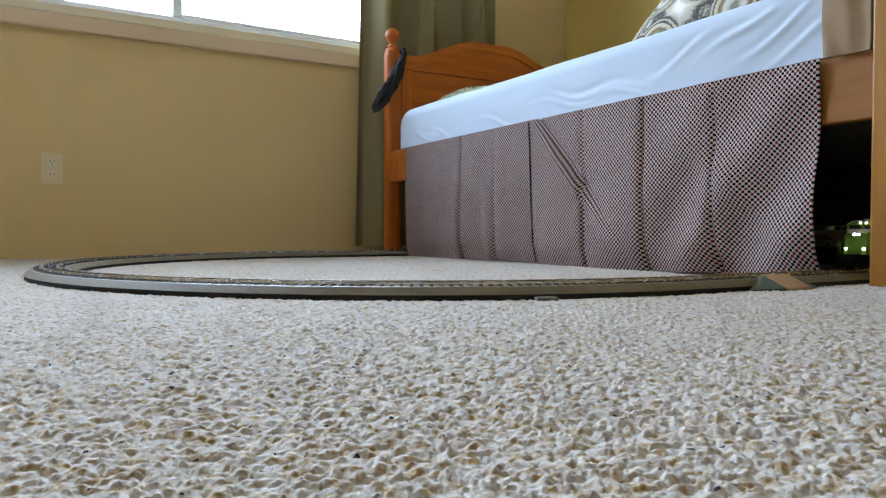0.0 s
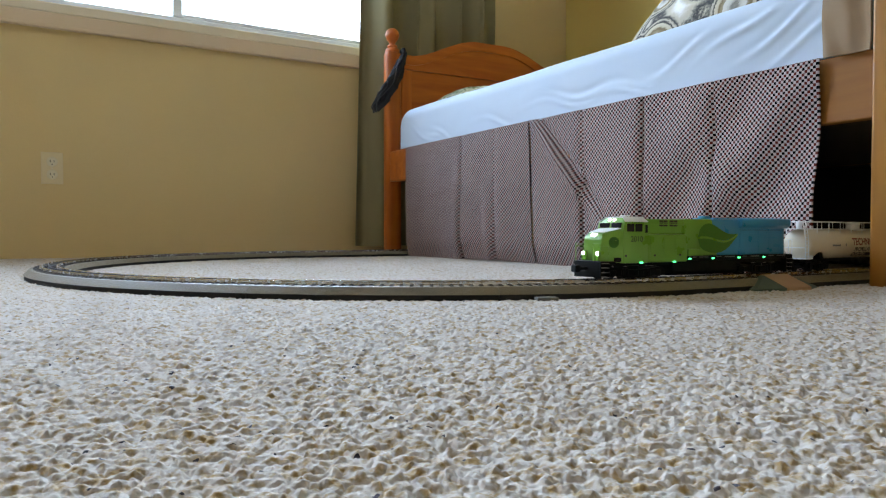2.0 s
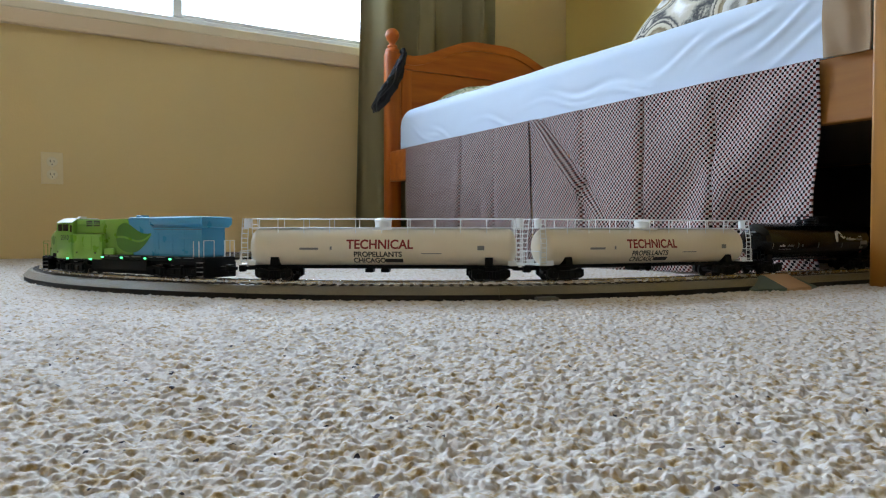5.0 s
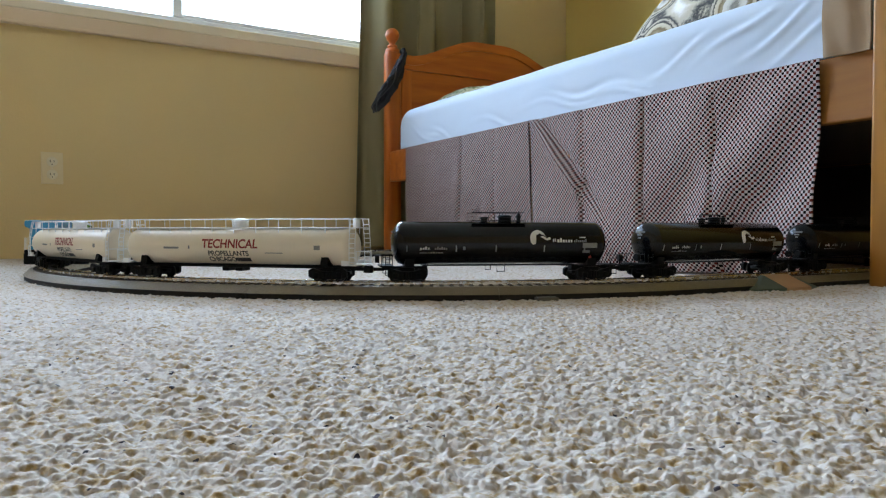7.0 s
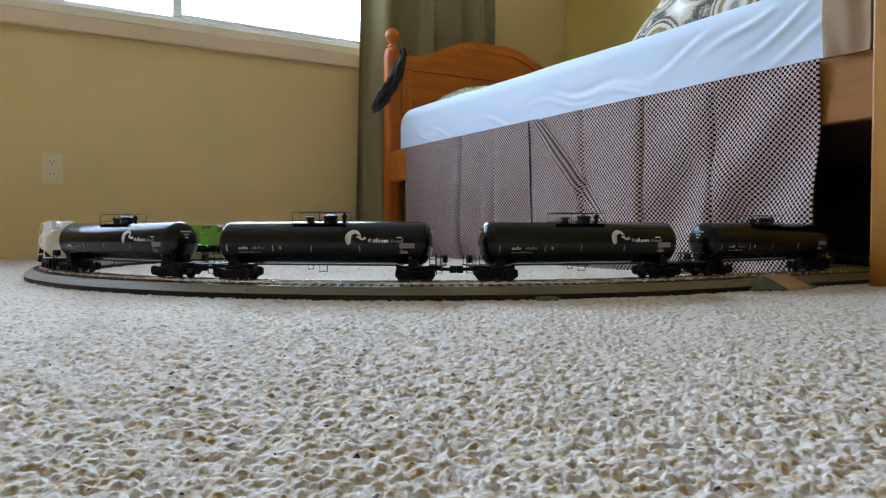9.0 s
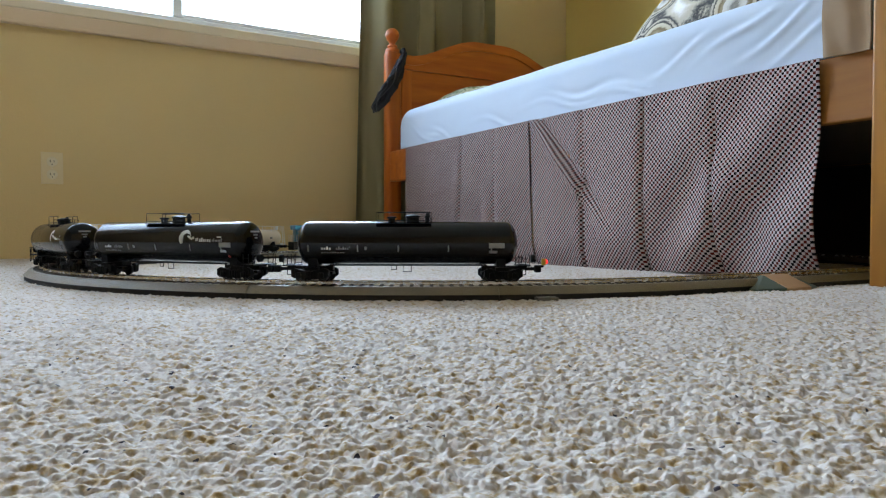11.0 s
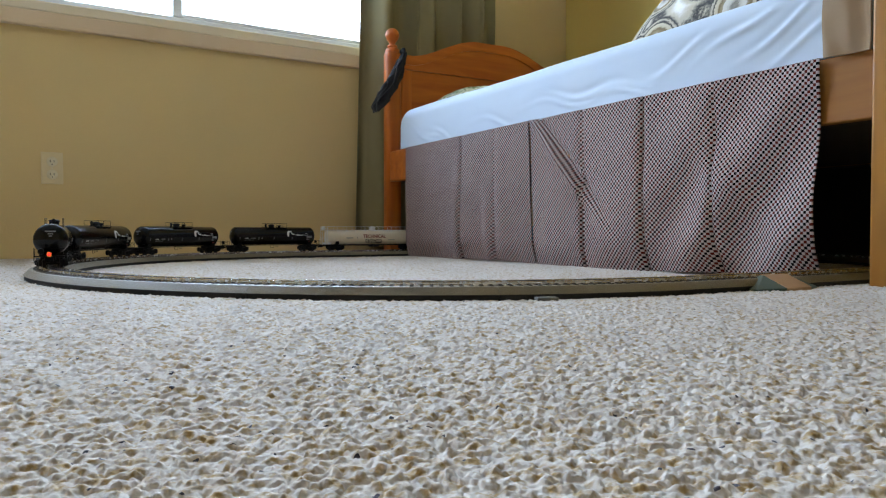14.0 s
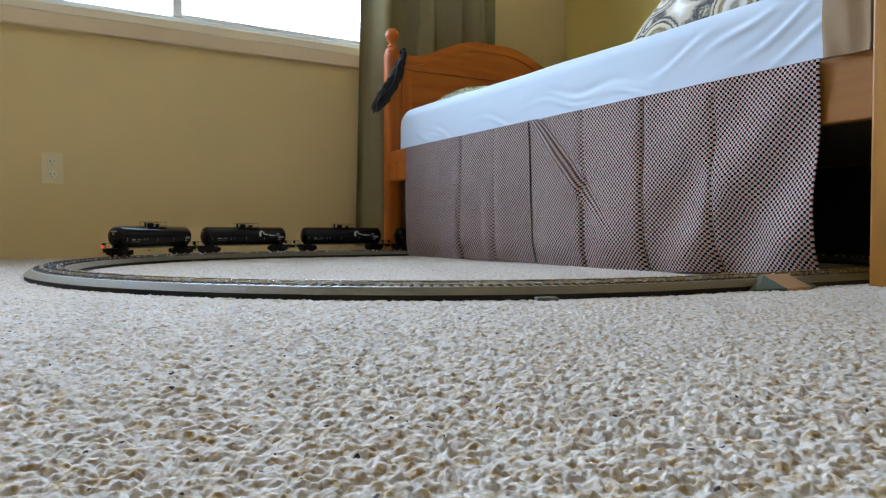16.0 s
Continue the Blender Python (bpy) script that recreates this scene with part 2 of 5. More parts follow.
# window
win = thing("window_1", "wide white vinyl sliding window with bright daylight", "window", SKEW, kind="structure")
Y0 = WALL_Y
part("apron", boxes((WIN_X0 - 0.12, WIN_X1 + 0.12, Y0 - 0.018, Y0 - 0.0005, 0.8335, 0.8915), bevel=0.004, seg=2), TRIM, win, "beige painted wooden apron")
part("apron_bead", boxes((WIN_X0 - 0.12, WIN_X1 + 0.12, Y0 - 0.024, Y0 - 0.0185, 0.8345, 0.8445), bevel=0.002), TRIM, win)
part("window_sill", boxes((WIN_X0 - 0.14, WIN_X1 + 0.14, Y0 - 0.012, Y0 + 0.09, 0.893, 0.929), bevel=0.004, seg=2), SILL, win, "pale painted sill")
part("window_frame", boxes((WIN_X0, WIN_X1, Y0 + 0.07, Y0 + 0.13, 0.930, 0.968), (WIN_X0, WIN_X1, Y0 + 0.07, Y0 + 0.13, WIN_Z1 - 0.04, WIN_Z1),
                           (WIN_X0, WIN_X0 + 0.04, Y0 + 0.07, Y0 + 0.13, 0.969, WIN_Z1 - 0.041), (WIN_X1 - 0.04, WIN_X1, Y0 + 0.07, Y0 + 0.13, 0.969, WIN_Z1 - 0.041), bevel=0.004), VINYL, win)
part("mullion", boxes((-0.43, -0.39, Y0 + 0.065, Y0 + 0.13, 0.969, WIN_Z1 - 0.041), bevel=0.004), VINYL, win)
part("sash", boxes((0.548, 0.584, Y0 + 0.065, Y0 + 0.105, 0.969, WIN_Z1 - 0.041), (0.585, WIN_X1 - 0.041, Y0 + 0.075, Y0 + 0.105, 0.969, 0.984),
                   (0.585, WIN_X1 - 0.041, Y0 + 0.075, Y0 + 0.105, WIN_Z1 - 0.08, WIN_Z1 - 0.041), bevel=0.003), VINYL, win, "sliding white sash with an upright meeting stile")
GLASS = bpy.data.materials.new("clear_glass")
GLASS.use_nodes = True
gb = GLASS.node_tree.nodes["Principled BSDF"]
gb.inputs["Transmission Weight"].default_value, gb.inputs["Roughness"].default_value, gb.inputs["IOR"].default_value = 1.0, 0.0, 1.1
for x0, x1, y in ((WIN_X0 + 0.041, -0.431, Y0 + 0.115), (-0.389, 0.547, Y0 + 0.115), (0.585, WIN_X1 - 0.041, Y0 + 0.09)):
    g = part("pane", boxes((x0, x1, y, y + 0.004, 0.969, WIN_Z1 - 0.041)), GLASS, win, "clear glass pane")
    g.visible_shadow = False

# wall socket
outlet = thing("wall_outlet", "ivory duplex wall outlet with plain cover plate", "outlet", SKEW @ pose(0.106, Y0, 0.328))
part("cover_plate", boxes((-0.036, 0.036, -0.0062, -0.0005, -0.058, 0.058), bevel=0.0025, seg=2), PLATE, outlet)
for dz in (-0.0235, 0.0235):
    bm = bmesh.new()
    lathe(bm, [(0.0182, -0.0062), (0.0182, -0.0085), (0.0172, -0.0092)], 24, "y", (0, 0, dz))
    r = part("receptacle", bm, RECEPT, outlet, smooth=True)
    for dx, h in ((-0.006, 0.0045), (0.006, 0.0035)):
        part("slot", boxes((dx - 0.0011, dx + 0.0011, -0.0097, -0.0093, dz - h + 0.002, dz + h + 0.002)), SLOT, r)
    bm = bmesh.new()
    lathe(bm, [(0.0022, -0.0097), (0.0022, -0.0093)], 10, "y", (0, 0, dz - 0.009))
    part("ground_hole", bm, SLOT, r)
bm = bmesh.new()
lathe(bm, [(0.003, -0.0062), (0.003, -0.007), (0.002, -0.0075)], 12, "y")
part("screw", bm, RECEPT, outlet, smooth=True)

# curtain
def curtain_pt(u, v):
    x = 1.290 + 0.05 * min(v, 0.5) + 0.735 * u
    z = 0.035 + 2.2 * v
    w = 0.036 * math.sin(u * 27 + 0.9 * math.sin(u * 9)) + 0.014 * math.sin(u * 61 + 1 + v) + 0.008 * math.sin(v * 3 + u * 20)
    return (x + 0.012 * math.sin(u * 40 + v * 1.5), 2.965 + w * (0.9 + 0.2 * v), z)


cur = thing("curtain", "olive-grey window curtain hanging in soft folds to the floor", "curtain")
part("curtain_panel", sheet(curtain_pt, 150, 26, 0.002), CURT, cur, smooth=True)
part("hem", sheet(lambda u, v: (curtain_pt(u, 0.045 * v)[0], curtain_pt(u, 0.045 * v)[1] - 0.0035, 0.033 + 0.12 * v), 150, 2, 0.002), CURT, cur, "stitched hem", smooth=True)
bm = bmesh.new()
lathe(bm, [(0.012, 1.1), (0.012, 2.3)], 12, "x", (0, 2.965, 2.25))
part("curtain_rod", bm, BLACKP, cur, "dark curtain rod", smooth=True)

# ---- bed ----
BX = 1.345
bed = thing("bed", "honey-stained wooden bed with an arched headboard and turned posts", "bed")
HY = 2.80


def turned_post(x, y, top):
    bm = bmesh.new()
    box(bm, x - 0.034, x + 0.034, y - 0.030, y + 0.030, -0.006, top - 0.098, bevel=0.019, seg=5)
    lathe(bm, [(0.030, top - 0.106), (0.031, top - 0.096), (0.027, top - 0.088), (0.020, top - 0.084), (0.022, top - 0.078), (0.020, top - 0.073), (0.0135, top - 0.069), (0.0130, top - 0.063),
               (0.016, top - 0.058), (0.0245, top - 0.048), (0.0295, top - 0.034), (0.0300, top - 0.027), (0.0265, top - 0.014), (0.018, top - 0.005), (0.008, top - 0.0008), (0.001, top)], 28, "z", (x, y, 0))
    return bm


part("head_post", turned_post(1.388, HY, 0.966), PINE_H, bed, "square post with a turned ball finial", smooth=True)
part("head_post", boxes((2.338, 2.412, HY - 0.032, HY + 0.032, -0.006, 0.80), bevel=0.008, seg=3), PINE_H, bed, "square far post", smooth=True)


def arch(u):
    """Height of the headboard's top along its width."""
    k = max(0.0, min(1.0, (0.5 - abs(u - 0.505) - 0.05) / 0.38))
    return 0.852 + 0.102 * (0.5 - 0.5 * math.cos(math.pi * k)) ** 0.8


X0, X1 = 1.4255, 2.3375
N = 48
top = [(X0 + (X1 - X0) * i / N, arch(i / N)) for i in range(N + 1)]
bm = bmesh.new()
extrude_profile(bm, [(X0, 0.796), (X1, 0.796)] + top[::-1], HY - 0.015, HY + 0.014)
part("arched_board", bm, PINE, bed, "wide honey-stained arched board", smooth=True)
part("headboard_panel", boxes((X0, X1, HY - 0.006, HY + 0.012, 0.34, 0.7955)), PINE, bed, "recessed honey-stained panel")
bm = bmesh.new()
extrude_profile(bm, [(x, z - 0.036) for x, z in top] + [(x, z + 0.004) for x, z in top[::-1]], HY - 0.022, HY + 0.022, bevel=0.004, seg=1)
part("arched_cap_rail", bm, PINE, bed, "moulded arched cap rail", smooth=True)
part("headboard_stile", boxes((X0, X0 + 0.05, HY - 0.0135, HY - 0.0065, 0.34, 0.7945), bevel=0.004, seg=2), PINE_H, bed)
part("headboard_stile", boxes((X1 - 0.05, X1, HY - 0.0135, HY - 0.0065, 0.34, 0.7945), bevel=0.004, seg=2), PINE_H, bed)
part("side_rail", boxes((1.362, 1.388, 0.7508, 2.559, 0.308, 0.436), bevel=0.004, seg=2), RAILW, bed, "broad golden wooden side rail")
# head end of the same rail, coloured like the headboard
part("rail_end", boxes((1.3605, 1.3885, 2.5595, HY - 0.0305, 0.308, 0.436), bevel=0.004, seg=2), PINE, bed, "redder end of the side rail at the post")
part("side_rail", boxes((2.262, 2.288, 0.7995, HY - 0.0325, 0.308, 0.436), bevel=0.004, seg=2), RAILW, bed, "broad golden wooden side rail")
part("foot_post", boxes((1.345, 1.425, 0.658, 0.7505, -0.006, 1.02), bevel=0.006, seg=3), MAPLE, bed, "tall square golden foot post")
part("foot_post", boxes((2.33, 2.41, 0.658, 0.7505, -0.006, 1.02), bevel=0.006, seg=3), MAPLE, bed, "tall square golden foot post")
part("footboard", boxes((1.4255, 2.3295, 0.68, 0.72, 0.32, 0.98), bevel=0.006, seg=2), MAPLE, bed)
# added black sheet, hides the lit slats so the underside stays dark
part("underbed_dark_sheet", boxes((1.3885, 2.3615, 0.7508, HY - 0.0325, 0.309, 0.313)), BLACKCLOTH, bed, "added black sheet darkening the bed's underside")
for i in range(10):
    y = 0.86 + i * 0.195
    part("slat", boxes((1.3885, 2.3615, y, y + 0.09, 0.395, 0.413)), PINE, bed)

# mattress with fitted sheet
def mattress_mesh():
    """A soft slab: one cross-section carried along the bed, rounded at both ends, with creases on its open side."""
    x0, x1, y0, y1, z0, z1 = 1.358, 2.385, 0.785, 2.665, 0.4375, 0.598
    rr = 0.042
    prof = [(x0, z0 + (z1 - rr - z0) * i / 30) for i in range(31)]
    prof += [(x0 + rr * (1 - math.cos(a)), z1 - rr * (1 - math.sin(a))) for a in [math.pi / 2 * i / 8 for i in range(1, 9)]]
    prof += [(x0 + rr + (x1 - x0 - 2 * rr) * i / 24, z1) for i in range(1, 25)]
    prof += [(x1 - rr * (1 - math.cos(a)), z1 - rr * (1 - math.sin(a))) for a in [math.pi / 2 * (1 - i / 6) for i in range(1, 7)]]
    prof += [(x1, z0), ]
    creases = ((2.46, 0.470, 0.08, 0.4, 0.0035), (2.40, 0.463, 0.07, 0.35, 0.003), (2.33, 0.455, 0.06, 0.45, 0.003), (1.62, 0.468, 0.13, 0.10, 0.004), (1.50, 0.480, 0.16, 0.07, 0.0045),
               (1.43, 0.462, 0.14, 0.12, 0.004), (1.95, 0.452, 0.10, 0.2, 0.003), (1.20, 0.515, 0.08, -0.3, 0.004), (1.02, 0.545, 0.09, -0.45, 0.006), (0.95, 0.515, 0.08, -0.5, 0.006), (0.90, 0.48, 0.06, -0.4, 0.005))
    ny = 300
    bm = bmesh.new()
    rings = []
    for i in range(ny + 1):
        t = i / ny
        y = y0 + (y1 - y0) * t
        e = min(y - y0, y1 - y) / 0.045
        k = math.sqrt(max(0.0, 1 - (1 - min(1.0, e)) ** 2))
        ring = []
        for x, z in prof:
            n1 = noise.noise(Vector((x * 2.2, y * 2.2, z * 3)))
            n2 = noise.noise(Vector((x * 9, y * 6 + z * 10, z * 9 + 4)))
            near = 1.0 if x < x0 + 0.06 else 0.4
            px = x + near * (0.005 * n1 + 0.0022 * n2)
            pz = z + (0.006 * n1 + 0.002 * n2 if z > z0 + 0.02 else 0)
            if x < x0 + 0.03:
                for cy, cz, cl, sl, am in creases:
                    g = math.exp(-((y - cy) / cl) ** 2)
                    if g > 0.02:
                        d = z - cz - sl * (y - cy) + 0.012 * math.sin(y * 21)
                        px -= am * g * (math.exp(-(d / 0.0085) ** 2) - 0.5 * math.exp(-((d - 0.015) / 0.010) ** 2))
            ring.append(bm.verts.new((x0 + rr + (px - x0 - rr) * (0.97 + 0.03 * k) if px < 1.9 else px, y, z0 + (pz - z0) * (0.72 + 0.28 * k))))
        rings.append(ring)
    m = len(prof)
    for a, b in zip(rings, rings[1:]):
        for j in range(m):
            bm.faces.new((a[j], a[(j + 1) % m], b[(j + 1) % m], b[j]))
    bm.faces.new(rings[0][::-1])
    bm.faces.new(rings[-1])
    return bm


mattress = thing("mattress", "mattress in a smooth white fitted sheet on the bed", "mattress")
part("fitted_sheet", mattress_mesh(), SHEET, mattress, smooth=True)
part("elastic_hem", sheet(lambda u, v: (1.3545 + 0.0025 * math.sin(u * 260) * (0.5 + noise.noise(Vector((u * 30, 0, 0)))), 0.88 + 1.72 * u, 0.4325 + 0.005 * v), 260, 3, 0.001), SHEET, mattress, "gathered white hem of the sheet", smooth=True)

# beige cloth layer over the mattress's foot end
def foot_cloth_pt(u, v):
    y = 0.7535 + 0.080 * u + 0.010 * math.sin(2.2 * v + 0.5) * u
    z = 0.4320 + 0.20 * v
    fold = 0.0032 * math.sin(u * 5 + v * 2.6) + 0.0014 * math.sin(u * 11 - v * 4 + 1) + 0.004 * noise.noise(Vector((u * 2, v * 3, 3)))
    return (1.3455 + fold + 0.05 * max(0.0, v - 0.75) ** 2 * 4 + 0.006 * max(0.0, 0.25 - u), y, z)


bl = thing("blanket", "soft beige cloth over the foot of the mattress", "blanket")
part("foot_cloth", sheet(foot_cloth_pt, 48, 30, 0.003), LINEN, bl, smooth=True)

# ---- check bed skirt ----
CHECK = bpy.data.materials.new("black_white_check_cloth")
CHECK.use_nodes = True
nt = CHECK.node_tree
cn, cl = nt.nodes, nt.links
uv = cn.new("ShaderNodeUVMap")
ck = cn.new("ShaderNodeTexChecker")
ck.inputs["Scale"].default_value = 1.0
ck.inputs["Color1"].default_value, ck.inputs["Color2"].default_value = (0.51, 0.42, 0.405, 1), (0.004, 0.003, 0.004, 1)
cl.new(uv.outputs[0], ck.inputs["Vector"])
# the dark squares run in diagonals of black and of dark red
sep = cn.new("ShaderNodeSeparateXYZ")
cl.new(uv.outputs[0], sep.inputs[0])
fl_u, fl_v, diff, md, both = [cn.new("ShaderNodeMath") for _ in range(5)]
fl_u.operation = fl_v.operation = "FLOOR"
diff.operation, md.operation, both.operation = "ADD", "MODULO", "GREATER_THAN"
md.inputs[1].default_value, both.inputs[1].default_value = 4.0, 1.5
cl.new(sep.outputs[0], fl_u.inputs[0])
cl.new(sep.outputs[1], fl_v.inputs[0])
cl.new(fl_u.outputs[0], diff.inputs[0])
cl.new(fl_v.outputs[0], diff.inputs[1])
cl.new(diff.outputs[0], md.inputs[0])
cl.new(md.outputs[0], both.inputs[0])
red = cn.new("ShaderNodeMix")
red.data_type = "RGBA"
red.blend_type = "MIX"
red.inputs[7].default_value = (0.11, 0.018, 0.012, 1)
inv = cn.new("ShaderNodeMath")
inv.operation = "MULTIPLY"
cl.new(both.outputs[0], inv.inputs[0])
notw = cn.new("ShaderNodeMath")
notw.operation = "SUBTRACT"
notw.inputs[0].default_value = 1.0
cl.new(ck.outputs[1], notw.inputs[1])
cl.new(notw.outputs[0], inv.inputs[1])
cl.new(inv.outputs[0], red.inputs[0])
cl.new(ck.outputs[0], red.inputs[6])
wn2 = cn.new("ShaderNodeTexNoise")
wn2.inputs["Scale"].default_value = 9.0
tcc = cn.new("ShaderNodeTexCoord")
cl.new(tcc.outputs["Object"], wn2.inputs["Vector"])
mr = cn.new("ShaderNodeMapRange")
mr.inputs[3].default_value, mr.inputs[4].default_value = 0.86, 1.1
cl.new(wn2.outputs[0], mr.inputs[0])
hs = cn.new("ShaderNodeHueSaturation")
cl.new(mr.outputs[0], hs.inputs["Value"])
cl.new(red.outputs[2], hs.inputs["Color"])
cl.new(hs.outputs[0], cn["Principled BSDF"].inputs["Base Color"])
cn["Principled BSDF"].inputs["Roughness"].default_value = 0.9
cn["Principled BSDF"].inputs["Specular IOR Level"].default_value = 0.1
cb = cn.new("ShaderNodeBump")
cb.inputs["Strength"].default_value, cb.inputs["Distance"].default_value = 0.25, 0.0005
cl.new(ck.outputs[1], cb.inputs["Height"])
cl.new(cb.outputs[0], cn["Principled BSDF"].inputs["Normal"])
CHECK_SIZE = 0.0058


def ridge(d, w):
    return math.exp(-(d / w) ** 2)


def skirt_pt(y, z):
    """Outward drape of the skirt; y along the bed, z the height."""
    k = 1 - z / 0.435
    x = 0.0
    for y0, a in ((2.182, 0.006), (1.975, 0.004), (1.542, 0.005), (1.317, 0.006), (1.106, 0.004)):
        d = y - y0
        x += a * (0.35 + 0.65 * k) * (1.2 * ridge(d - 0.022, 0.022) - 2.0 * ridge(d + 0.003, 0.005))
    # slanting fold under the seam
    yd = 1.765 - 0.42 * max(0.0, k)
    x += 0.021 * ridge(k - 0.33, 0.30) * (ridge(y - yd, 0.022) - 0.8 * ridge(y - yd + 0.035, 0.02))
    yd = 1.08 - 0.5 * (k - 0.5)
    x += 0.014 * ridge(k - 0.55, 0.3) * ridge(y - yd, 0.05)
    x += 0.010 * k * math.sin(y * 9.5 + 0.6) + 0.006 * k * math.sin(y * 23 + z * 6) + 0.004 * noise.noise(Vector((y * 7, z * 6, 2)))
    x += 0.0125 * max(0.0, k) ** 0.5 * max(0.0, min(1.0, (1.38 - y) / 0.2)) * math.sin(27 * (y + 0.75 * z) + 0.4)
    x += 0.006 * k * ridge(y - 1.98, 0.09) * math.sin(70 * (y - 0.15 * z))
    x -= 0.018 * max(0.0, (k - 0.86) / 0.14)
    return -x


def skirt_panel(ya, yb, nu, lean=0.0):
    nv = 44
    bm = bmesh.new()
    lay = bm.loops.layers.uv.new("UVMap")
    g = []
    for i in range(nu + 1):
        col = []
        for j in range(nv + 1):
            v = j / nv
            z = -0.003 + 0.439 * v
            y = ya + (yb - ya) * i / nu
            hem = 0.006 * math.sin(y * 7) * (1 - v) ** 3
            col.append((bm.verts.new((BX + 0.004 + skirt_pt(y, z) + lean * (1 - v) * (1 - i / nu), y, z + hem)), y, z))
        g.append(col)
    for i in range(nu):
        for j in range(nv):
            q = (g[i][j], g[i + 1][j], g[i + 1][j + 1], g[i][j + 1])
            f = bm.faces.new([a[0] for a in q])
            for lp, a in zip(f.loops, q):
                lp[lay].uv = (a[1] / CHECK_SIZE + 800, a[2] / CHECK_SIZE + 4)
    rim = [e for e in bm.edges if e.is_boundary]
    ex = bmesh.ops.extrude_edge_only(bm, edges=rim)
    for v in [q for q in ex["geom"] if isinstance(q, bmesh.types.BMVert)]:
        v.co.x += 0.004
    return bm


skirt = thing("bed_skirt", "black and white checked cloth bed skirt hanging to the carpet", "bed skirt")
part("skirt_panel", skirt_panel(0.853, 1.775, 170), CHECK, skirt, smooth=True)
part("skirt_panel", skirt_panel(1.785, 2.605, 150), CHECK, skirt, smooth=True)
# unseen far-side panel, added to stop light leaking under the bed
light_stop = part("skirt_panel", sheet(lambda u, v: (2.397 + 0.004 * math.sin(u * 40), 0.80 + 1.85 * u, 0.012 + 0.42 * v), 60, 6, 0.0016), BLACKCLOTH, skirt, "unseen dark panel keeping light out from under the bed")

# ---- pillows ----
def pillow_mesh(w, d, h, seed):
    bm = bmesh.new()
    bmesh.ops.create_grid(bm, x_segments=36, y_segments=36, size=1)
    bot = bmesh.ops.duplicate(bm, geom=bm.verts[:] + bm.edges[:] + bm.faces[:])
    low = {g for g in bot["geom"] if isinstance(g, bmesh.types.BMVert)}
    for v in bm.verts:
        x, y = v.co.x, v.co.y
        t = (max(0.0, (1 - x * x) * (1 - y * y))) ** 0.42
        s = -0.45 if v in low else 1.0
        nse = noise.noise(Vector((x * 2.3 + seed, y * 2.3, s))) * 0.12 + noise.noise(Vector((x * 6 + seed, y * 6, s))) * 0.04
        px = 1 - 0.06 * (1 - y * y)
        v.co = Vector((x * w / 2 * (1 - 0.05 * (1 - abs(y))), y * d / 2 * (1 - 0.05 * (1 - abs(x))), s * h * t * (0.9 + nse) * px))
    bmesh.ops.remove_doubles(bm, verts=bm.verts, dist=0.0008)
    return bm


FLORAL = mat("patterned_pillow_cloth", (0.5, 0.46, 0.38), 0.85, bump=0.25, bscale=800)
fn, fl = FLORAL.node_tree.nodes, FLORAL.node_tree.links
ftc = fn.new("ShaderNodeTexCoord")
vor = fn.new("ShaderNodeTexVoronoi")
vor.inputs["Scale"].default_value = 9.0
fwarp = fn.new("ShaderNodeTexNoise")
fwarp.inputs["Scale"].default_value, fwarp.inputs["Detail"].default_value = 135.0, 3
fadd = fn.new("ShaderNodeVectorMath")
fadd.operation = "MULTIPLY_ADD"
fadd.inputs[1].default_value = (0.012, 0.012, 0.012)
fl.new(ftc.outputs["Object"], fwarp.inputs["Vector"])
fl.new(fwarp.outputs[1], fadd.inputs[0])
fl.new(ftc.outputs["Object"], fadd.inputs[2])
fl.new(fadd.outputs[0], vor.inputs["Vector"])
framp = fn.new("ShaderNodeValToRGB")
framp.color_ramp.interpolation = "EASE"
for pos, col in ((0.05, (0.36, 0.33, 0.27)), (0.13, (0.24, 0.22, 0.18)), (0.19, (0.55, 0.52, 0.45)), (0.24, (0.66, 0.63, 0.56)), (0.33, (0.70, 0.67, 0.60)), (0.37, (0.34, 0.27, 0.16)), (0.45, (0.22, 0.16, 0.08)), (0.50, (0.60, 0.53, 0.38)), (0.56, (0.64, 0.57, 0.42)), (0.60, (0.03, 0.03, 0.035)), (0.66, (0.58, 0.52, 0.40)), (0.72, (0.05, 0.05, 0.05)), (0.80, (0.6, 0.54, 0.42))):
    el = framp.color_ramp.elements.new(pos)
    el.color = (*col, 1)
fl.new(vor.outputs["Distance"], framp.inputs[0])
fl.new(framp.outputs[0], fn["Principled BSDF"].inputs["Base Color"])

pil = thing("pillow", "cream pillow with a dark medallion pattern lying on the bed", "pillow", pose(1.80, 1.27, 0.732, 6, -42, 0))
part("pillow_case", pillow_mesh(0.50, 0.78, 0.17, 1), FLORAL, pil, smooth=True)
GREENC = mat("green_white_pillow_cloth", (0.42, 0.50, 0.30), 0.85, var=0.6, scale=35, bump=0.2)
gn, gl = GREENC.node_tree.nodes, GREENC.node_tree.links
gtc, gno, grp = gn.new("ShaderNodeTexCoord"), gn.new("ShaderNodeTexNoise"), gn.new("ShaderNodeValToRGB")
gno.inputs["Scale"].default_value, gno.inputs["Detail"].default_value, gno.inputs["Distortion"].default_value = 26.0, 3, 1.5
grp.color_ramp.elements[0].position, grp.color_ramp.elements[0].color = 0.36, (0.10, 0.17, 0.035, 1)
grp.color_ramp.elements[1].position, grp.color_ramp.elements[1].color = 0.56, (0.70, 0.70, 0.52, 1)
gl.new(gtc.outputs["Object"], gno.inputs["Vector"])
gl.new(gno.outputs[0], grp.inputs[0])
gl.new(grp.outputs[0], gn["Principled BSDF"].inputs["Base Color"])
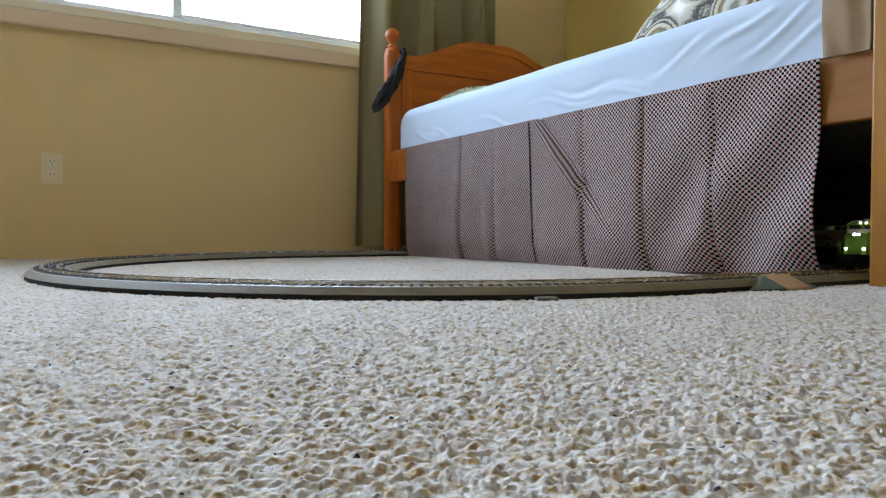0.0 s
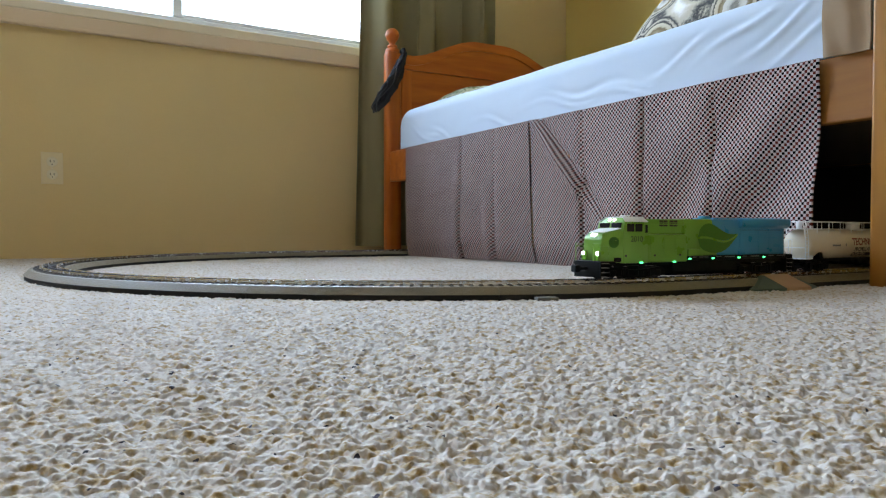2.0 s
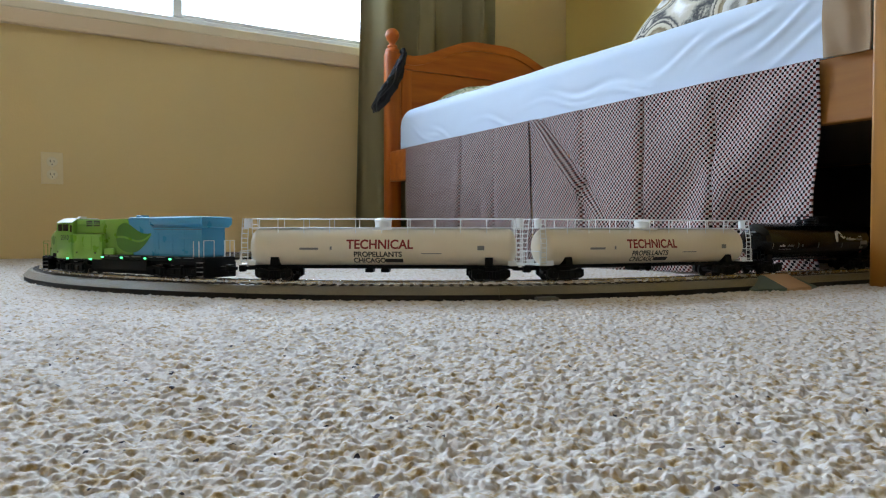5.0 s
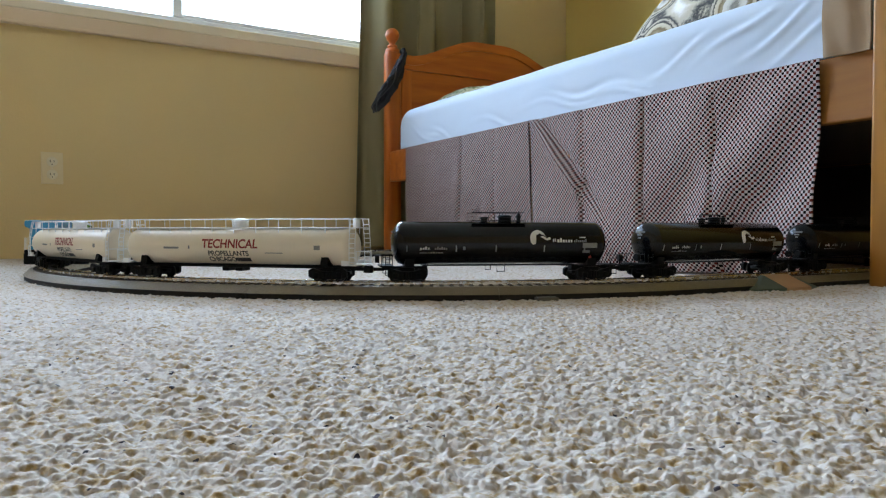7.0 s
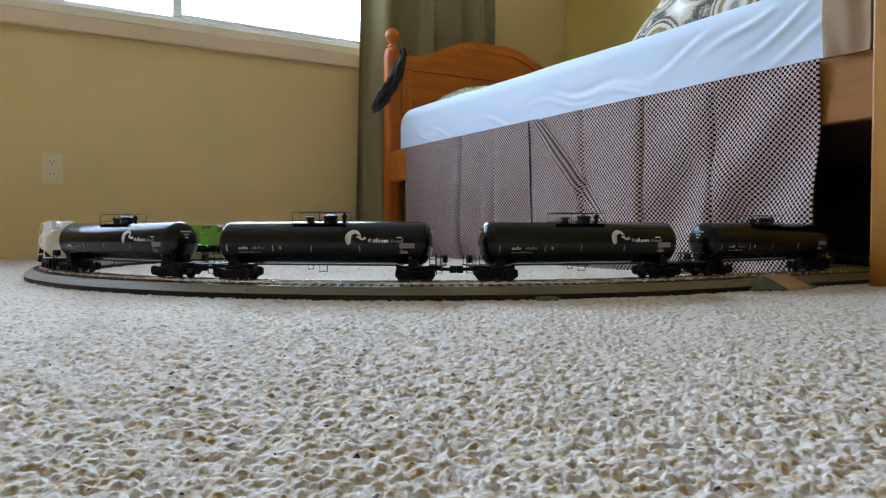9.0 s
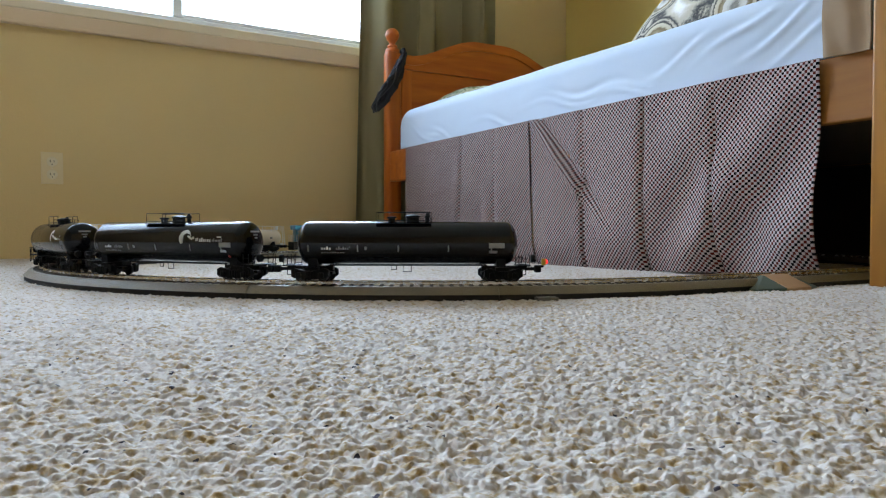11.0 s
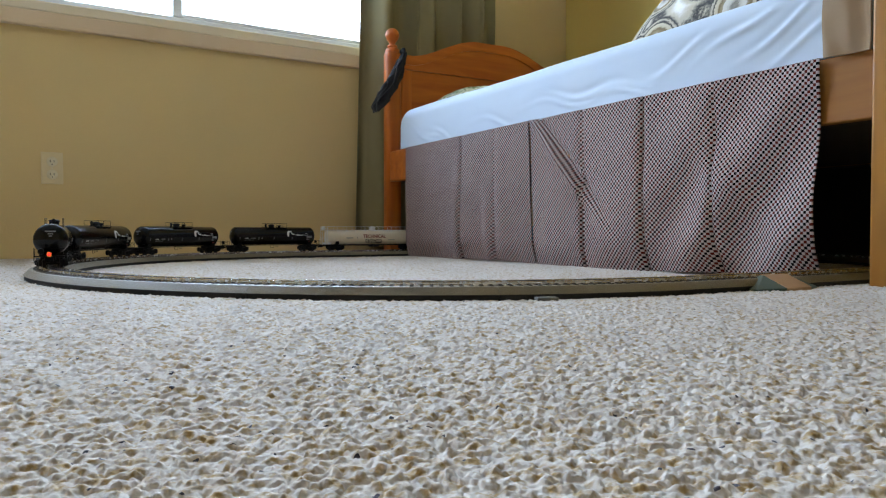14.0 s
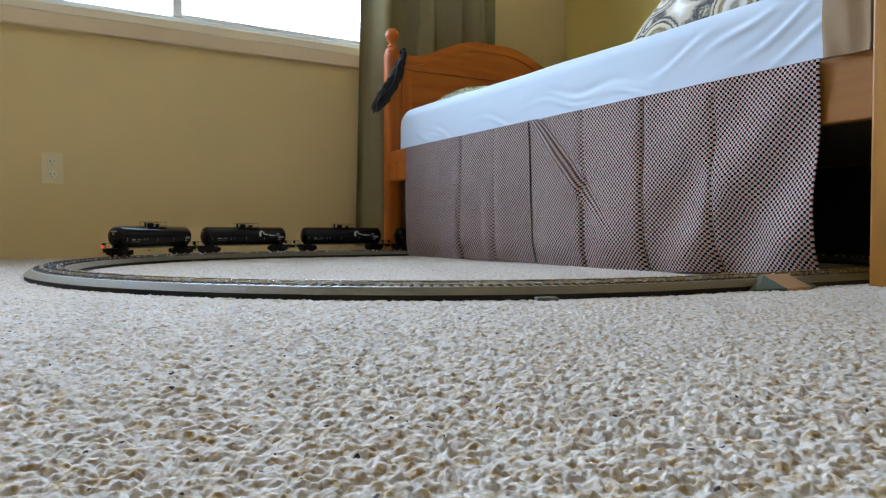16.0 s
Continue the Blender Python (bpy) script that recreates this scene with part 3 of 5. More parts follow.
pil2 = thing("pillow", "white pillow with a green leaf print against the headboard", "pillow", pose(1.76, 2.55, 0.618, 8, 0, 0))
part("pillow_case", pillow_mesh(0.46, 0.30, 0.11, 5), GREENC, pil2, smooth=True)

# dark cloth hung over the bed post
def drape_pt(u, v):
    a = 2 * math.pi * u
    w = 0.008 + 0.024 * math.sin(math.pi * min(1.0, 0.05 + v * 0.72)) ** 1.2
    w *= 1 + 0.22 * math.sin(5 * a + 4 * v) + 0.5 * noise.noise(Vector((math.cos(a) * 2.5, math.sin(a) * 2.5, v * 6))) + 0.25 * noise.noise(Vector((math.cos(a) * 6, math.sin(a) * 6, v * 22)))
    w *= 1 - 0.55 * max(0.0, v - 0.9) / 0.1
    cx = 1.412 - 0.130 * v + 0.008 * math.sin(5 * v)
    cz = 0.853 - 0.262 * v
    return (cx + w * math.cos(a), 2.735 - 0.015 * v + 0.7 * w * math.sin(a), cz + 0.3 * w * math.cos(a) + 0.012 * noise.noise(Vector((u * 9, v * 3, 7))) * v)


def lace_strand(k):
    """A loose twisted strand of trimming down the cloth."""
    r = random.Random(k)
    pts = []
    for i in range(13):
        v = 0.12 + 0.9 * i / 12
        q = drape_pt(0.5 + 0.09 * k + 0.05 * math.sin(v * 11 + k), min(1.0, v))
        pts.append((q[0] - 0.003 + r.uniform(-0.004, 0.004), q[1] - 0.006, q[2] + r.uniform(-0.004, 0.004) - 0.05 * max(0.0, v - 1.0)))
    return pts


scarf = thing("scarf", "black crumpled cloth scarf slung from the bed post", "scarf")
bm = sheet(drape_pt, 60, 60)
bmesh.ops.remove_doubles(bm, verts=bm.verts, dist=0.0004)
part("hanging_cloth", bm, BLACKCLOTH, scarf, smooth=True)
bm = bmesh.new()
tube(bm, [(1.411, 2.737, 0.850), (1.414, 2.745, 0.868), (1.420, 2.765, 0.872), (1.428, 2.80, 0.868), (1.430, 2.836, 0.85)], 0.008, 8)
part("loop", bm, BLACKCLOTH, scarf, smooth=True)
for k in range(5):
    part("trimming", tubes([lace_strand(k - 2)], 0.0022, 6), LACE, scarf, "dull black lace trimming", smooth=True)

# ---- model track ----
XC, YC, R, LS = 0.968, 1.7506, 0.914, 0.50
ARC = math.pi * R
LOOP = 2 * ARC + 2 * LS
RAILZ = 0.0235


def on_track(s, n=0.0):
    """Place and heading (radians) at s metres along the loop, n metres to its outer side."""
    s %= LOOP
    if s < ARC:
        a = -math.pi / 2 - s / R
        return XC + (R + n) * math.cos(a), YC + (R + n) * math.sin(a), a - math.pi / 2
    s -= ARC
    if s < LS:
        return XC + s, YC + R + n, -2 * math.pi
    s -= LS
    if s < ARC:
        a = math.pi / 2 - s / R
        return XC + LS + (R + n) * math.cos(a), YC + (R + n) * math.sin(a), a - math.pi / 2 - 2 * math.pi
    s -= ARC
    return XC + LS - s, YC - R - n, -3 * math.pi


def sweep(prof, s0, s1, step=0.012):
    """A closed cross-section (n, z) carried along the loop."""
    bm = bmesh.new()
    k = max(1, round((s1 - s0) / step))
    rings = []
    for i in range(k + 1):
        s = s0 + (s1 - s0) * i / k
        rings.append([bm.verts.new((*on_track(s, n)[:2], z)) for n, z in prof])
    m = len(prof)
    for a, b in zip(rings, rings[1:]):
        for j in range(m):
            bm.faces.new((a[j], a[(j + 1) % m], b[(j + 1) % m], b[j]))
    bm.faces.new(rings[0][::-1])
    bm.faces.new(rings[-1])
    return bm


BED_PROF = [(-0.048, 0.006), (-0.0465, 0.0075), (-0.037, 0.0168), (-0.0355, 0.0174), (0.0355, 0.0174), (0.037, 0.0168), (0.0465, 0.0075), (0.048, 0.006)]
BASE_PROF = [(-0.0465, -0.008), (-0.0465, 0.0058), (0.0465, 0.0058), (0.0465, -0.008)]


def rail_prof(n):
    return [(n - 0.0026, 0.0186), (n - 0.0024, 0.0194), (n - 0.0008, 0.0198), (n - 0.0008, 0.0218), (n - 0.0017, 0.0224), (n - 0.0014, 0.0235), (n + 0.0014, 0.0235), (n + 0.0017, 0.0224), (n + 0.0008, 0.0218), (n + 0.0008, 0.0198), (n + 0.0024, 0.0194), (n + 0.0026, 0.0186)]


track = thing("model_track", "grey-brown plastic roadbed model train track laid on the carpet", "toy track")
tie_me = boxes((-0.0028, 0.0028, -0.030, 0.030, 0.0172, 0.0186), (-0.0026, 0.0026, -0.0215, -0.0185, 0.0186, 0.0196), (-0.0026, 0.0026, 0.0185, 0.0215, 0.0186, 0.0196))
tie_mesh = bpy.data.meshes.new("tie")
tie_me.to_mesh(tie_me and tie_mesh)
tie_me.free()
tie_mesh.materials.append(TIE)
cuts = [i * ARC / 8 for i in range(9)] + [ARC + LS / 2, ARC + LS] + [ARC + LS + i * ARC / 8 for i in range(1, 9)] + [2 * ARC + LS * 1.5, LOOP]
for k, (s0, s1) in enumerate(zip(cuts, cuts[1:])):
    near = s1 <= ARC + 0.01 or s0 > 2 * ARC + LS - 0.01
    sec = part("track_section", sweep(BED_PROF, s0 + 0.0003, s1 - 0.0003), ROADBED, track)
    # black band from the roadbed's lower edge down into the pile
    part("base", sweep(BASE_PROF, s0 + 0.0008, s1 - 0.0008, 0.03), UNDER, sec, "black band below the roadbed")
    for n, m in ((-0.0159, RAIL), (0.0159, RAIL), (0.0, RAILC)):
        part("rail", sweep(rail_prof(n), s0 + 0.0002, s1 - 0.0002), m, sec, "nickel running rail" if n else "blackened centre rail")
    count = round((s1 - s0) / 0.0145)
    joined = None if near else bmesh.new()
    for i in range(count):
        s = s0 + (i + 0.5) * (s1 - s0) / count
        x, y, h = on_track(s)
        if near:
            t = new("tie", tie_mesh)
            t.parent = sec
            t.matrix_basis = pose(x, y, 0, 0, 0, math.degrees(h))
        else:
            m4 = pose(x, y, 0, 0, 0, math.degrees(h))
            old = len(joined.verts)
            box(joined, -0.0028, 0.0028, -0.030, 0.030, 0.0172, 0.0186)
            joined.verts.ensure_lookup_table()
            for v in joined.verts[old:]:
                v.co = m4 @ v.co
    if joined:
        tagged(part("ties", joined, TIE, sec), kind="stuff")

# grade crossing ramp against the roadbed
ramp = thing("crossing_ramp", "small toy road ramp with a tan roadway beside the track", "toy ramp")
yt = YC - R - 0.031
part("roadway", extrude_profile(bmesh.new(), [(yt, 0.0232), (yt - 0.006, 0.0232), (yt - 0.052, 0.0035), (yt - 0.052, -0.006), (yt, -0.006)], 1.112, 1.178, axis="x"), RAMPROAD, ramp, "tan ramp roadway")
for x0, x1, sg in ((1.112, 1.062, -1), (1.178, 1.228, 1)):
    bm = bmesh.new()
    a = [bm.verts.new(p) for p in ((x0, yt, 0.0225), (x0, yt - 0.006, 0.0225), (x0, yt - 0.051, 0.003), (x0, yt - 0.051, -0.006), (x0, yt, -0.006))]
    b = [bm.verts.new(p) for p in ((x1, yt, 0.002), (x1, yt - 0.03, 0.001), (x1, yt - 0.03, -0.006), (x1, yt, -0.006))]
    bm.faces.new(a), bm.faces.new(b)
    for q in ((a[0], a[1], b[1], b[0]), (a[1], a[2], b[1]), (a[2], a[3], b[2], b[1]), (a[3], a[4], b[3], b[2]), (a[4], a[0], b[0], b[3])):
        bm.faces.new(q)
    part("bank", bm, RAMPSIDE, ramp, "green-grey sloping bank")
tab = thing("track_clip", "small grey plastic clip at the track base", "track clip", pose(0.655, 0.822, 0, 0, 0, -17))
part("clip_plate", boxes((-0.016, 0.016, -0.006, 0.010, -0.006, 0.0035), bevel=0.001), GREYTAB, tab)

# ---- train ----
def lettering(words, size, material, parent, name, x, z, side, radius, zc, flat=None, label="", stretch=1.0, bold=0.0):
    """Words laid on the round (radius about height zc) or flat side of a vehicle; side +1 is its left."""
    cu = bpy.data.curves.new("words", "FONT")
    cu.body, cu.size, cu.align_x, cu.align_y, cu.offset = words, size, "CENTER", "CENTER", bold
    tmp = bpy.data.objects.new("words", cu)
    scene.collection.objects.link(tmp)
    me = bpy.data.meshes.new_from_object(tmp.evaluated_get(bpy.context.evaluated_depsgraph_get()))
    bpy.data.objects.remove(tmp)
    cut = bmesh.new()
    cut.from_mesh(me)
    for k in range(-6, 7):
        bmesh.ops.bisect_plane(cut, geom=cut.verts[:] + cut.edges[:] + cut.faces[:], plane_co=(0, k * size / 11, 0), plane_no=(0, 1, 0))
    cut.to_mesh(me)
    cut.free()
    for v in me.vertices:
        lx, lz = v.co.x * stretch * -side, v.co.y + z
        out = (flat(v.co.x) if callable(flat) else flat) if flat else math.sqrt(max(1e-8, radius ** 2 - (lz - zc) ** 2)) + 0.00035
        v.co = (x + lx, side * out, lz)
    me.name = name
    me.materials.append(material)
    ob = new(name, me)
    ob.parent = parent
    return tagged(ob, label)


def patch(name, outline, material, parent, side, radius, zc, label="", flat=None):
    """A painted shape on the side: outline of (x, z), laid on the round or flat side."""
    bm = bmesh.new()
    vs = [bm.verts.new((x, 0, z)) for x, z in outline]
    f = bm.faces.new(vs)
    bmesh.ops.triangulate(bm, faces=[f])
    lo_z, hi_z = min(z for x, z in outline), max(z for x, z in outline)
    for k in range(1, 8) if not flat else ():
        bmesh.ops.bisect_plane(bm, geom=bm.verts[:] + bm.edges[:] + bm.faces[:], plane_co=(0, 0, lo_z + (hi_z - lo_z) * k / 8), plane_no=(0, 0, 1))
    for v in bm.verts:
        out = (flat(v.co.x) if callable(flat) else flat) if flat else math.sqrt(max(1e-8, radius ** 2 - (v.co.z - zc) ** 2)) + 0.0004
        v.co.y = side * out
    me = bpy.data.meshes.new(name)
    bm.to_mesh(me)
    bm.free()
    me.materials.append(material)
    ob = new(name, me)
    ob.parent = parent
    return tagged(ob, label)


def bar_patch(x, z, w, h):
    return [(x - w / 2, z - h / 2), (x + w / 2, z - h / 2), (x + w / 2, z), (x + w / 2, z + h / 2), (x - w / 2, z + h / 2), (x - w / 2, z)]


def glyph_bars(name, x, z, w, h, count, material, parent, side, radius, zc, seed, label=""):
    """A line of unreadable lettering: uneven upright bars side by side from x towards the rear."""
    r = random.Random(seed)
    step = w / count
    for i in range(count):
        hh = h * r.choice((0.62, 0.62, 0.7, 1.0))
        patch(name, bar_patch(side * (x - (i + 0.5) * step), z + hh / 2, step * r.uniform(0.55, 0.78), hh), material, parent, side, radius, zc, label)


def wheelset(rad):
    bm = bmesh.new()
    for sg in (-1, 1):
        lathe(bm, [(rad + 0.0017, sg * 0.0128), (rad + 0.0017, sg * 0.0138), (rad, sg * 0.0145), (rad - 0.0004, sg * 0.0182), (rad * 0.72, sg * 0.0183), (rad * 0.68, sg * 0.0172), (rad * 0.3, sg * 0.0172), (rad * 0.28, sg * 0.019)], 20, "y")
    lathe(bm, [(0.0022, -0.02), (0.0022, 0.02)], 8, "y")
    return bm


def truck(parent, axles, rad, x, long_frame):
    """A bogie with its side frames and wheelsets; its own origin is its pivot."""
    bm = bmesh.new()
    box(bm, -0.010, 0.010, -0.020, 0.020, 0.012, 0.021, bevel=0.001, seg=1)
    box(bm, -long_frame * 0.5, long_frame * 0.5, -0.006, 0.006, 0.010, 0.014)
    t = part("truck", bm, BLACKP, parent, at=pose(x, 0, 0))
    for sg in (-1, 1):
        bm = bmesh.new()
        y0, y1 = sorted((sg * 0.0205, sg * 0.0255))
        L = long_frame / 2
        pts = [(-L, 0.0165), (-L * 0.82, 0.0195), (-L * 0.30, 0.0155), (L * 0.30, 0.0155), (L * 0.82, 0.0195), (L, 0.0165), (L, 0.0075), (L * 0.82, 0.0040), (L * 0.62, 0.0060), (L * 0.35, 0.0030), (-L * 0.35, 0.0030), (-L * 0.62, 0.0060), (-L * 0.82, 0.0040), (-L, 0.0075)]
        extrude_profile(bm, pts, y0, y1)
        for ax in axles:
            yb0, yb1 = sorted((sg * 0.0250, sg * 0.0285))
            box(bm, ax - 0.0042, ax + 0.0042, yb0, yb1, rad - 0.0045, rad + 0.0045, bevel=0.001, seg=1)
        if len(axles) == 3:
            for ax in (-0.5 * (axles[2] - axles[1]), 0.5 * (axles[2] - axles[1])):
                for dx in (-0.004, 0.004):
                    lathe(bm, [(0.0022, 0.006), (0.0022, 0.017)], 8, "z", (ax + dx, sg * 0.0268, 0))
        else:
            for dx in (-0.0045, 0.0, 0.0045):
                lathe(bm, [(0.0019, 0.006), (0.0019, 0.015)], 8, "z", (dx, sg * 0.0268, 0))
        part("side_frame", bm, BLACKP, t)
    for ax in axles:
        part("wheelset", wheelset(rad), STEELW, t, "dark steel wheels on an axle", smooth=True, at=pose(ax, 0, rad))
    return t


def coupler(parent, x, sg):
    bm = boxes((min(x, x + sg * 0.018), max(x, x + sg * 0.018), -0.003, 0.003, 0.0155, 0.0205), bevel=0.0008)
    box(bm, *sorted((x + sg * 0.016, x + sg * 0.026)), -0.0065, 0.0055, 0.0125, 0.0235, bevel=0.002, seg=2)
    part("coupler", bm, BLACKP, parent)


def locomotive():
    lo = thing("locomotive", "lime-green and sky-blue model diesel locomotive with lit lamps", "toy locomotive", group="model train")
    # underframe
    bm = boxes((-0.222, 0.037, -0.031, 0.031, 0.0275, 0.0345), (0.0371, 0.190, -0.0290, 0.0290, 0.0275, 0.0345), (0.1901, 0.2205, -0.031, 0.031, 0.0240, 0.0290), bevel=0.0008)
    box(bm, -0.215, 0.207, -0.022, 0.022, 0.0215, 0.0274)
    part("deck", bm, BLACKP, lo, "black walkway deck")
    bm = bmesh.new()
    extrude_profile(bm, [(-0.029, 0.0272), (-0.029, 0.010), (-0.022, 0.0035), (0.022, 0.0035), (0.029, 0.010), (0.029, 0.0272)], -0.083, 0.069, bevel=0.0012, seg=1, axis="x")
    part("fuel_tank", bm, BLACKP, lo, "black fuel tank")
    # nose and cab
    bm = bmesh.new()
    for sg in (-1, 1):
        for p in ((0.172, 0.0302, 0.0265), (0.198, 0.0245, 0.0265), (0.172, 0.0302, 0.0740), (0.172, 0.0272, 0.0795), (0.2105, 0.0212, 0.0292), (0.2102, 0.0205, 0.0620), (0.2075, 0.0192, 0.0690), (0.2020, 0.0178, 0.0725)):
            bm.verts.new((p[0], sg * p[1], p[2]))
    bmesh.ops.convex_hull(bm, input=bm.verts[:])
    bmesh.ops.bevel(bm, geom=bm.edges[:], offset=0.0012, segments=2, affect="EDGES", profile=0.5)
    part("nose", bm, GREEN, lo, smooth=True)
    bm = bmesh.new()
    for sg in (-1, 1):
        for p in ((0.124, 0.0305, 0.0255), (0.1745, 0.0305, 0.0255), (0.124, 0.0305, 0.0885), (0.1745, 0.0305, 0.0785), (0.1720, 0.0305, 0.0885), (0.124, 0.0190, 0.0960), (0.1670, 0.0190, 0.0960)):
            bm.verts.new((p[0], sg * p[1], p[2]))
    bmesh.ops.convex_hull(bm, input=bm.verts[:])
    bmesh.ops.bevel(bm, geom=[e for e in bm.edges if e.calc_face_angle(0) > 0.3], offset=0.0009, segments=2, affect="EDGES", profile=0.5)
    cabo = part("cab", bm, GREEN, lo, smooth=True)
    part("cab_roof", boxes((0.124, 0.164, -0.0185, 0.0185, 0.0962, 0.0978), bevel=0.0007, seg=2), WHITEP, lo, "white cab roof panel")
    for sg in (-1, 1):
        y0, y1 = sorted((sg * 0.03055, sg * 0.0311))
        roof = bmesh.new()
        q = [roof.verts.new((x, sg * y, z)) for x, y, z in ((0.1245, 0.0304, 0.0893), (0.1722, 0.0304, 0.0893), (0.1675, 0.0196, 0.0963), (0.1245, 0.0196, 0.0963))]
        w = [roof.verts.new(v.co + Vector((0, sg * 0.0005, 0.0008))) for v in q]
        for f in (q, w, *[(q[i], q[(i + 1) % 4], w[(i + 1) % 4], w[i]) for i in range(4)]):
            roof.faces.new(f)
        part("roof_edge", roof, WHITEP, lo, "white sloping cab roof edge")
        hood_top = bmesh.new()
        q = [hood_top.verts.new((x, sg * y, z)) for x, y, z in ((0.1752, 0.0004, 0.0797), (0.1752, 0.0262, 0.0788), (0.2025, 0.0176, 0.0727), (0.2025, 0.0004, 0.0733))]
        w = [hood_top.verts.new(v.co + Vector((0, 0, 0.0007))) for v in q]
        for f in (q, w, *[(q[i], q[(i + 1) % 4], w[(i + 1) % 4], w[i]) for i in range(4)]):
            hood_top.faces.new(f)
        part("nose_top", hood_top, WHITEP, lo, "white sloping nose top")
        part("side_window", boxes((0.1365, 0.1680, y0, y1, 0.0745, 0.0865), bevel=0.0004), TINT, cabo, "dark glazed cab window")
        part("window_post", boxes((0.1520, 0.1532, *sorted((sg * 0.0311, sg * 0.0315)), 0.0745, 0.0865)), GREEN, cabo)
        part("window_visor", boxes((0.1355, 0.1695, *sorted((sg * 0.0306, sg * 0.0330)), 0.0868, 0.0876)), GREEN, cabo)
        part("door_window", boxes((0.1255, 0.1300, y0, y1, 0.0725, 0.0850)), TINT, cabo, "dark glazed cab door window")
        part("grab_iron", tubes([[(0.1225, sg * 0.0335, 0.036), (0.1225, sg * 0.0335, 0.070)]], 0.0006, 5), GREEN, cabo)
        part("windshield", boxes((0.1722, 0.1750, *sorted((sg * 0.003, sg * 0.024)), 0.0805, 0.0880)), TINT, cabo, "dark glazed windshield")
        # headlights
        for x, y, z, r in ((0.2050, 0.0034, 0.0685, 0.0034), (0.2125, 0.0165, 0.0410, 0.0031)):
            bm = bmesh.new()
            lathe(bm, [(r, x), (r, x + 0.0026), (r * 0.6, x + 0.0034)], 12, "x", (0, sg * y, z))
            part("headlight", bm, LAMPW, lo, "glowing white headlight", smooth=True)
        part("light_bracket", boxes((0.2095, 0.2148, *sorted((sg * 0.0130, sg * 0.0133)), 0.0292, 0.0445), (0.2095, 0.2148, *sorted((sg * 0.0197, sg * 0.0202)), 0.0292, 0.0445), (0.2095, 0.2124, *sorted((sg * 0.0134, sg * 0.0196)), 0.0292, 0.0445)), GREEN, lo)
        bm = bmesh.new()
        lathe(bm, [(0.0024, 0.1668), (0.0024, 0.1722)], 12, "x", (0, sg * 0.0055, 0.0925))
        part("marker_light", bm, LAMPN, lo, "glowing white cab marker light")
        for x, z in ((0.1385, 0.0262), (0.068, 0.0262), (0.0335, 0.0305), (-0.020, 0.0305), (-0.083, 0.0305), (-0.146, 0.0305)):
            bm = bmesh.new()
            lathe(bm, [(0.0017, 0.0308 * sg), (0.0015, 0.0324 * sg), (0.0007, 0.0330 * sg)], 12, "y")
            bmesh.ops.scale(bm, vec=(2.0, 1, 0.9), verts=bm.verts)
            bmesh.ops.translate(bm, vec=(x, 0, z), verts=bm.verts)
            part("step_light", bm, LAMPG, lo, "glowing green step light", smooth=True)
    # hood behind the cab
    part("equipment_cabinet", boxes((0.038, 0.1238, -0.0300, 0.0300, 0.0258, 0.0700), bevel=0.0015, seg=2), GREEN, lo)
    part("equipment_hood", boxes((0.038, 0.1238, -0.0225, 0.0225, 0.0702, 0.0945), bevel=0.0015, seg=2), GREEN, lo)
    # engine hood: green part meets the blue part on a slant
    bm = bmesh.new()
    extrude_profile(bm, [(0.0378, 0.0347), (0.0378, 0.0950), (-0.026, 0.0950), (-0.040, 0.0347)], -0.0228, 0.0228, bevel=0.001, seg=2)
    part("engine_hood", bm, GREEN, lo, smooth=True)
    bm = bmesh.new()
    extrude_profile(bm, [(-0.0262, 0.0950), (-0.0402, 0.0347), (-0.2105, 0.0347), (-0.2105, 0.0950)], -0.0228, 0.0228, bevel=0.001, seg=2)
    part("rear_hood", bm, BLUE, lo, "sky-blue rear hood", smooth=True)
    bm = bmesh.new()
    extrude_profile(bm, [(-0.0305, 0.0955), (-0.0305, 0.0855), (-0.0235, 0.0800), (0.0235, 0.0800), (0.0305, 0.0855), (0.0305, 0.0955), (0.028, 0.0970), (-0.028, 0.0970)], -0.2185, -0.0915, bevel=0.001, seg=1, axis="x")
    part("radiator_wing", bm, BLUE, lo, "overhanging sky-blue radiator housing", smooth=True)
    part("dynamic_brake_box", boxes((-0.088, -0.030, -0.0232, 0.0232, 0.0952, 0.0975), bevel=0.001), BLUE, lo)
    part("exhaust_stack", boxes((-0.040, -0.026, -0.008, 0.008, 0.0976, 0.1010), bevel=0.001), BLUE, lo)
    part("horn", boxes((0.138, 0.150, -0.006, 0.006, 0.0986, 0.1005), bevel=0.0008), WHITEP, lo, "pale roof horn")
    for sg in (-1, 1):
        y0, y1 = sorted((sg * 0.0226, sg * 0.0232))
        for x in (0.0575, 0.0665, 0.0795, 0.0885):
            part("vent", boxes((x - 0.0040, x + 0.0040, y0, y1, 0.0828, 0.0925)), SLOT, lo, "black louvred vent")
            for z in (0.0855, 0.0890):
                part("louvre", boxes((x - 0.0040, x + 0.0040, *sorted((sg * 0.0231, sg * 0.0238)), z, z + 0.0007)), GREEN, lo)
        rows = [[(0.122, sg * 0.0262, 0.0868), (0.040, sg * 0.0262, 0.0868)]] + [[(x, sg * 0.0222, 0.0868), (x, sg * 0.0262, 0.0868)] for x in (0.118, 0.096, 0.070, 0.044)]
        part("roof_handrail", tubes(rows, 0.0006, 5), GREEN, lo, "thin lime-green handrail")
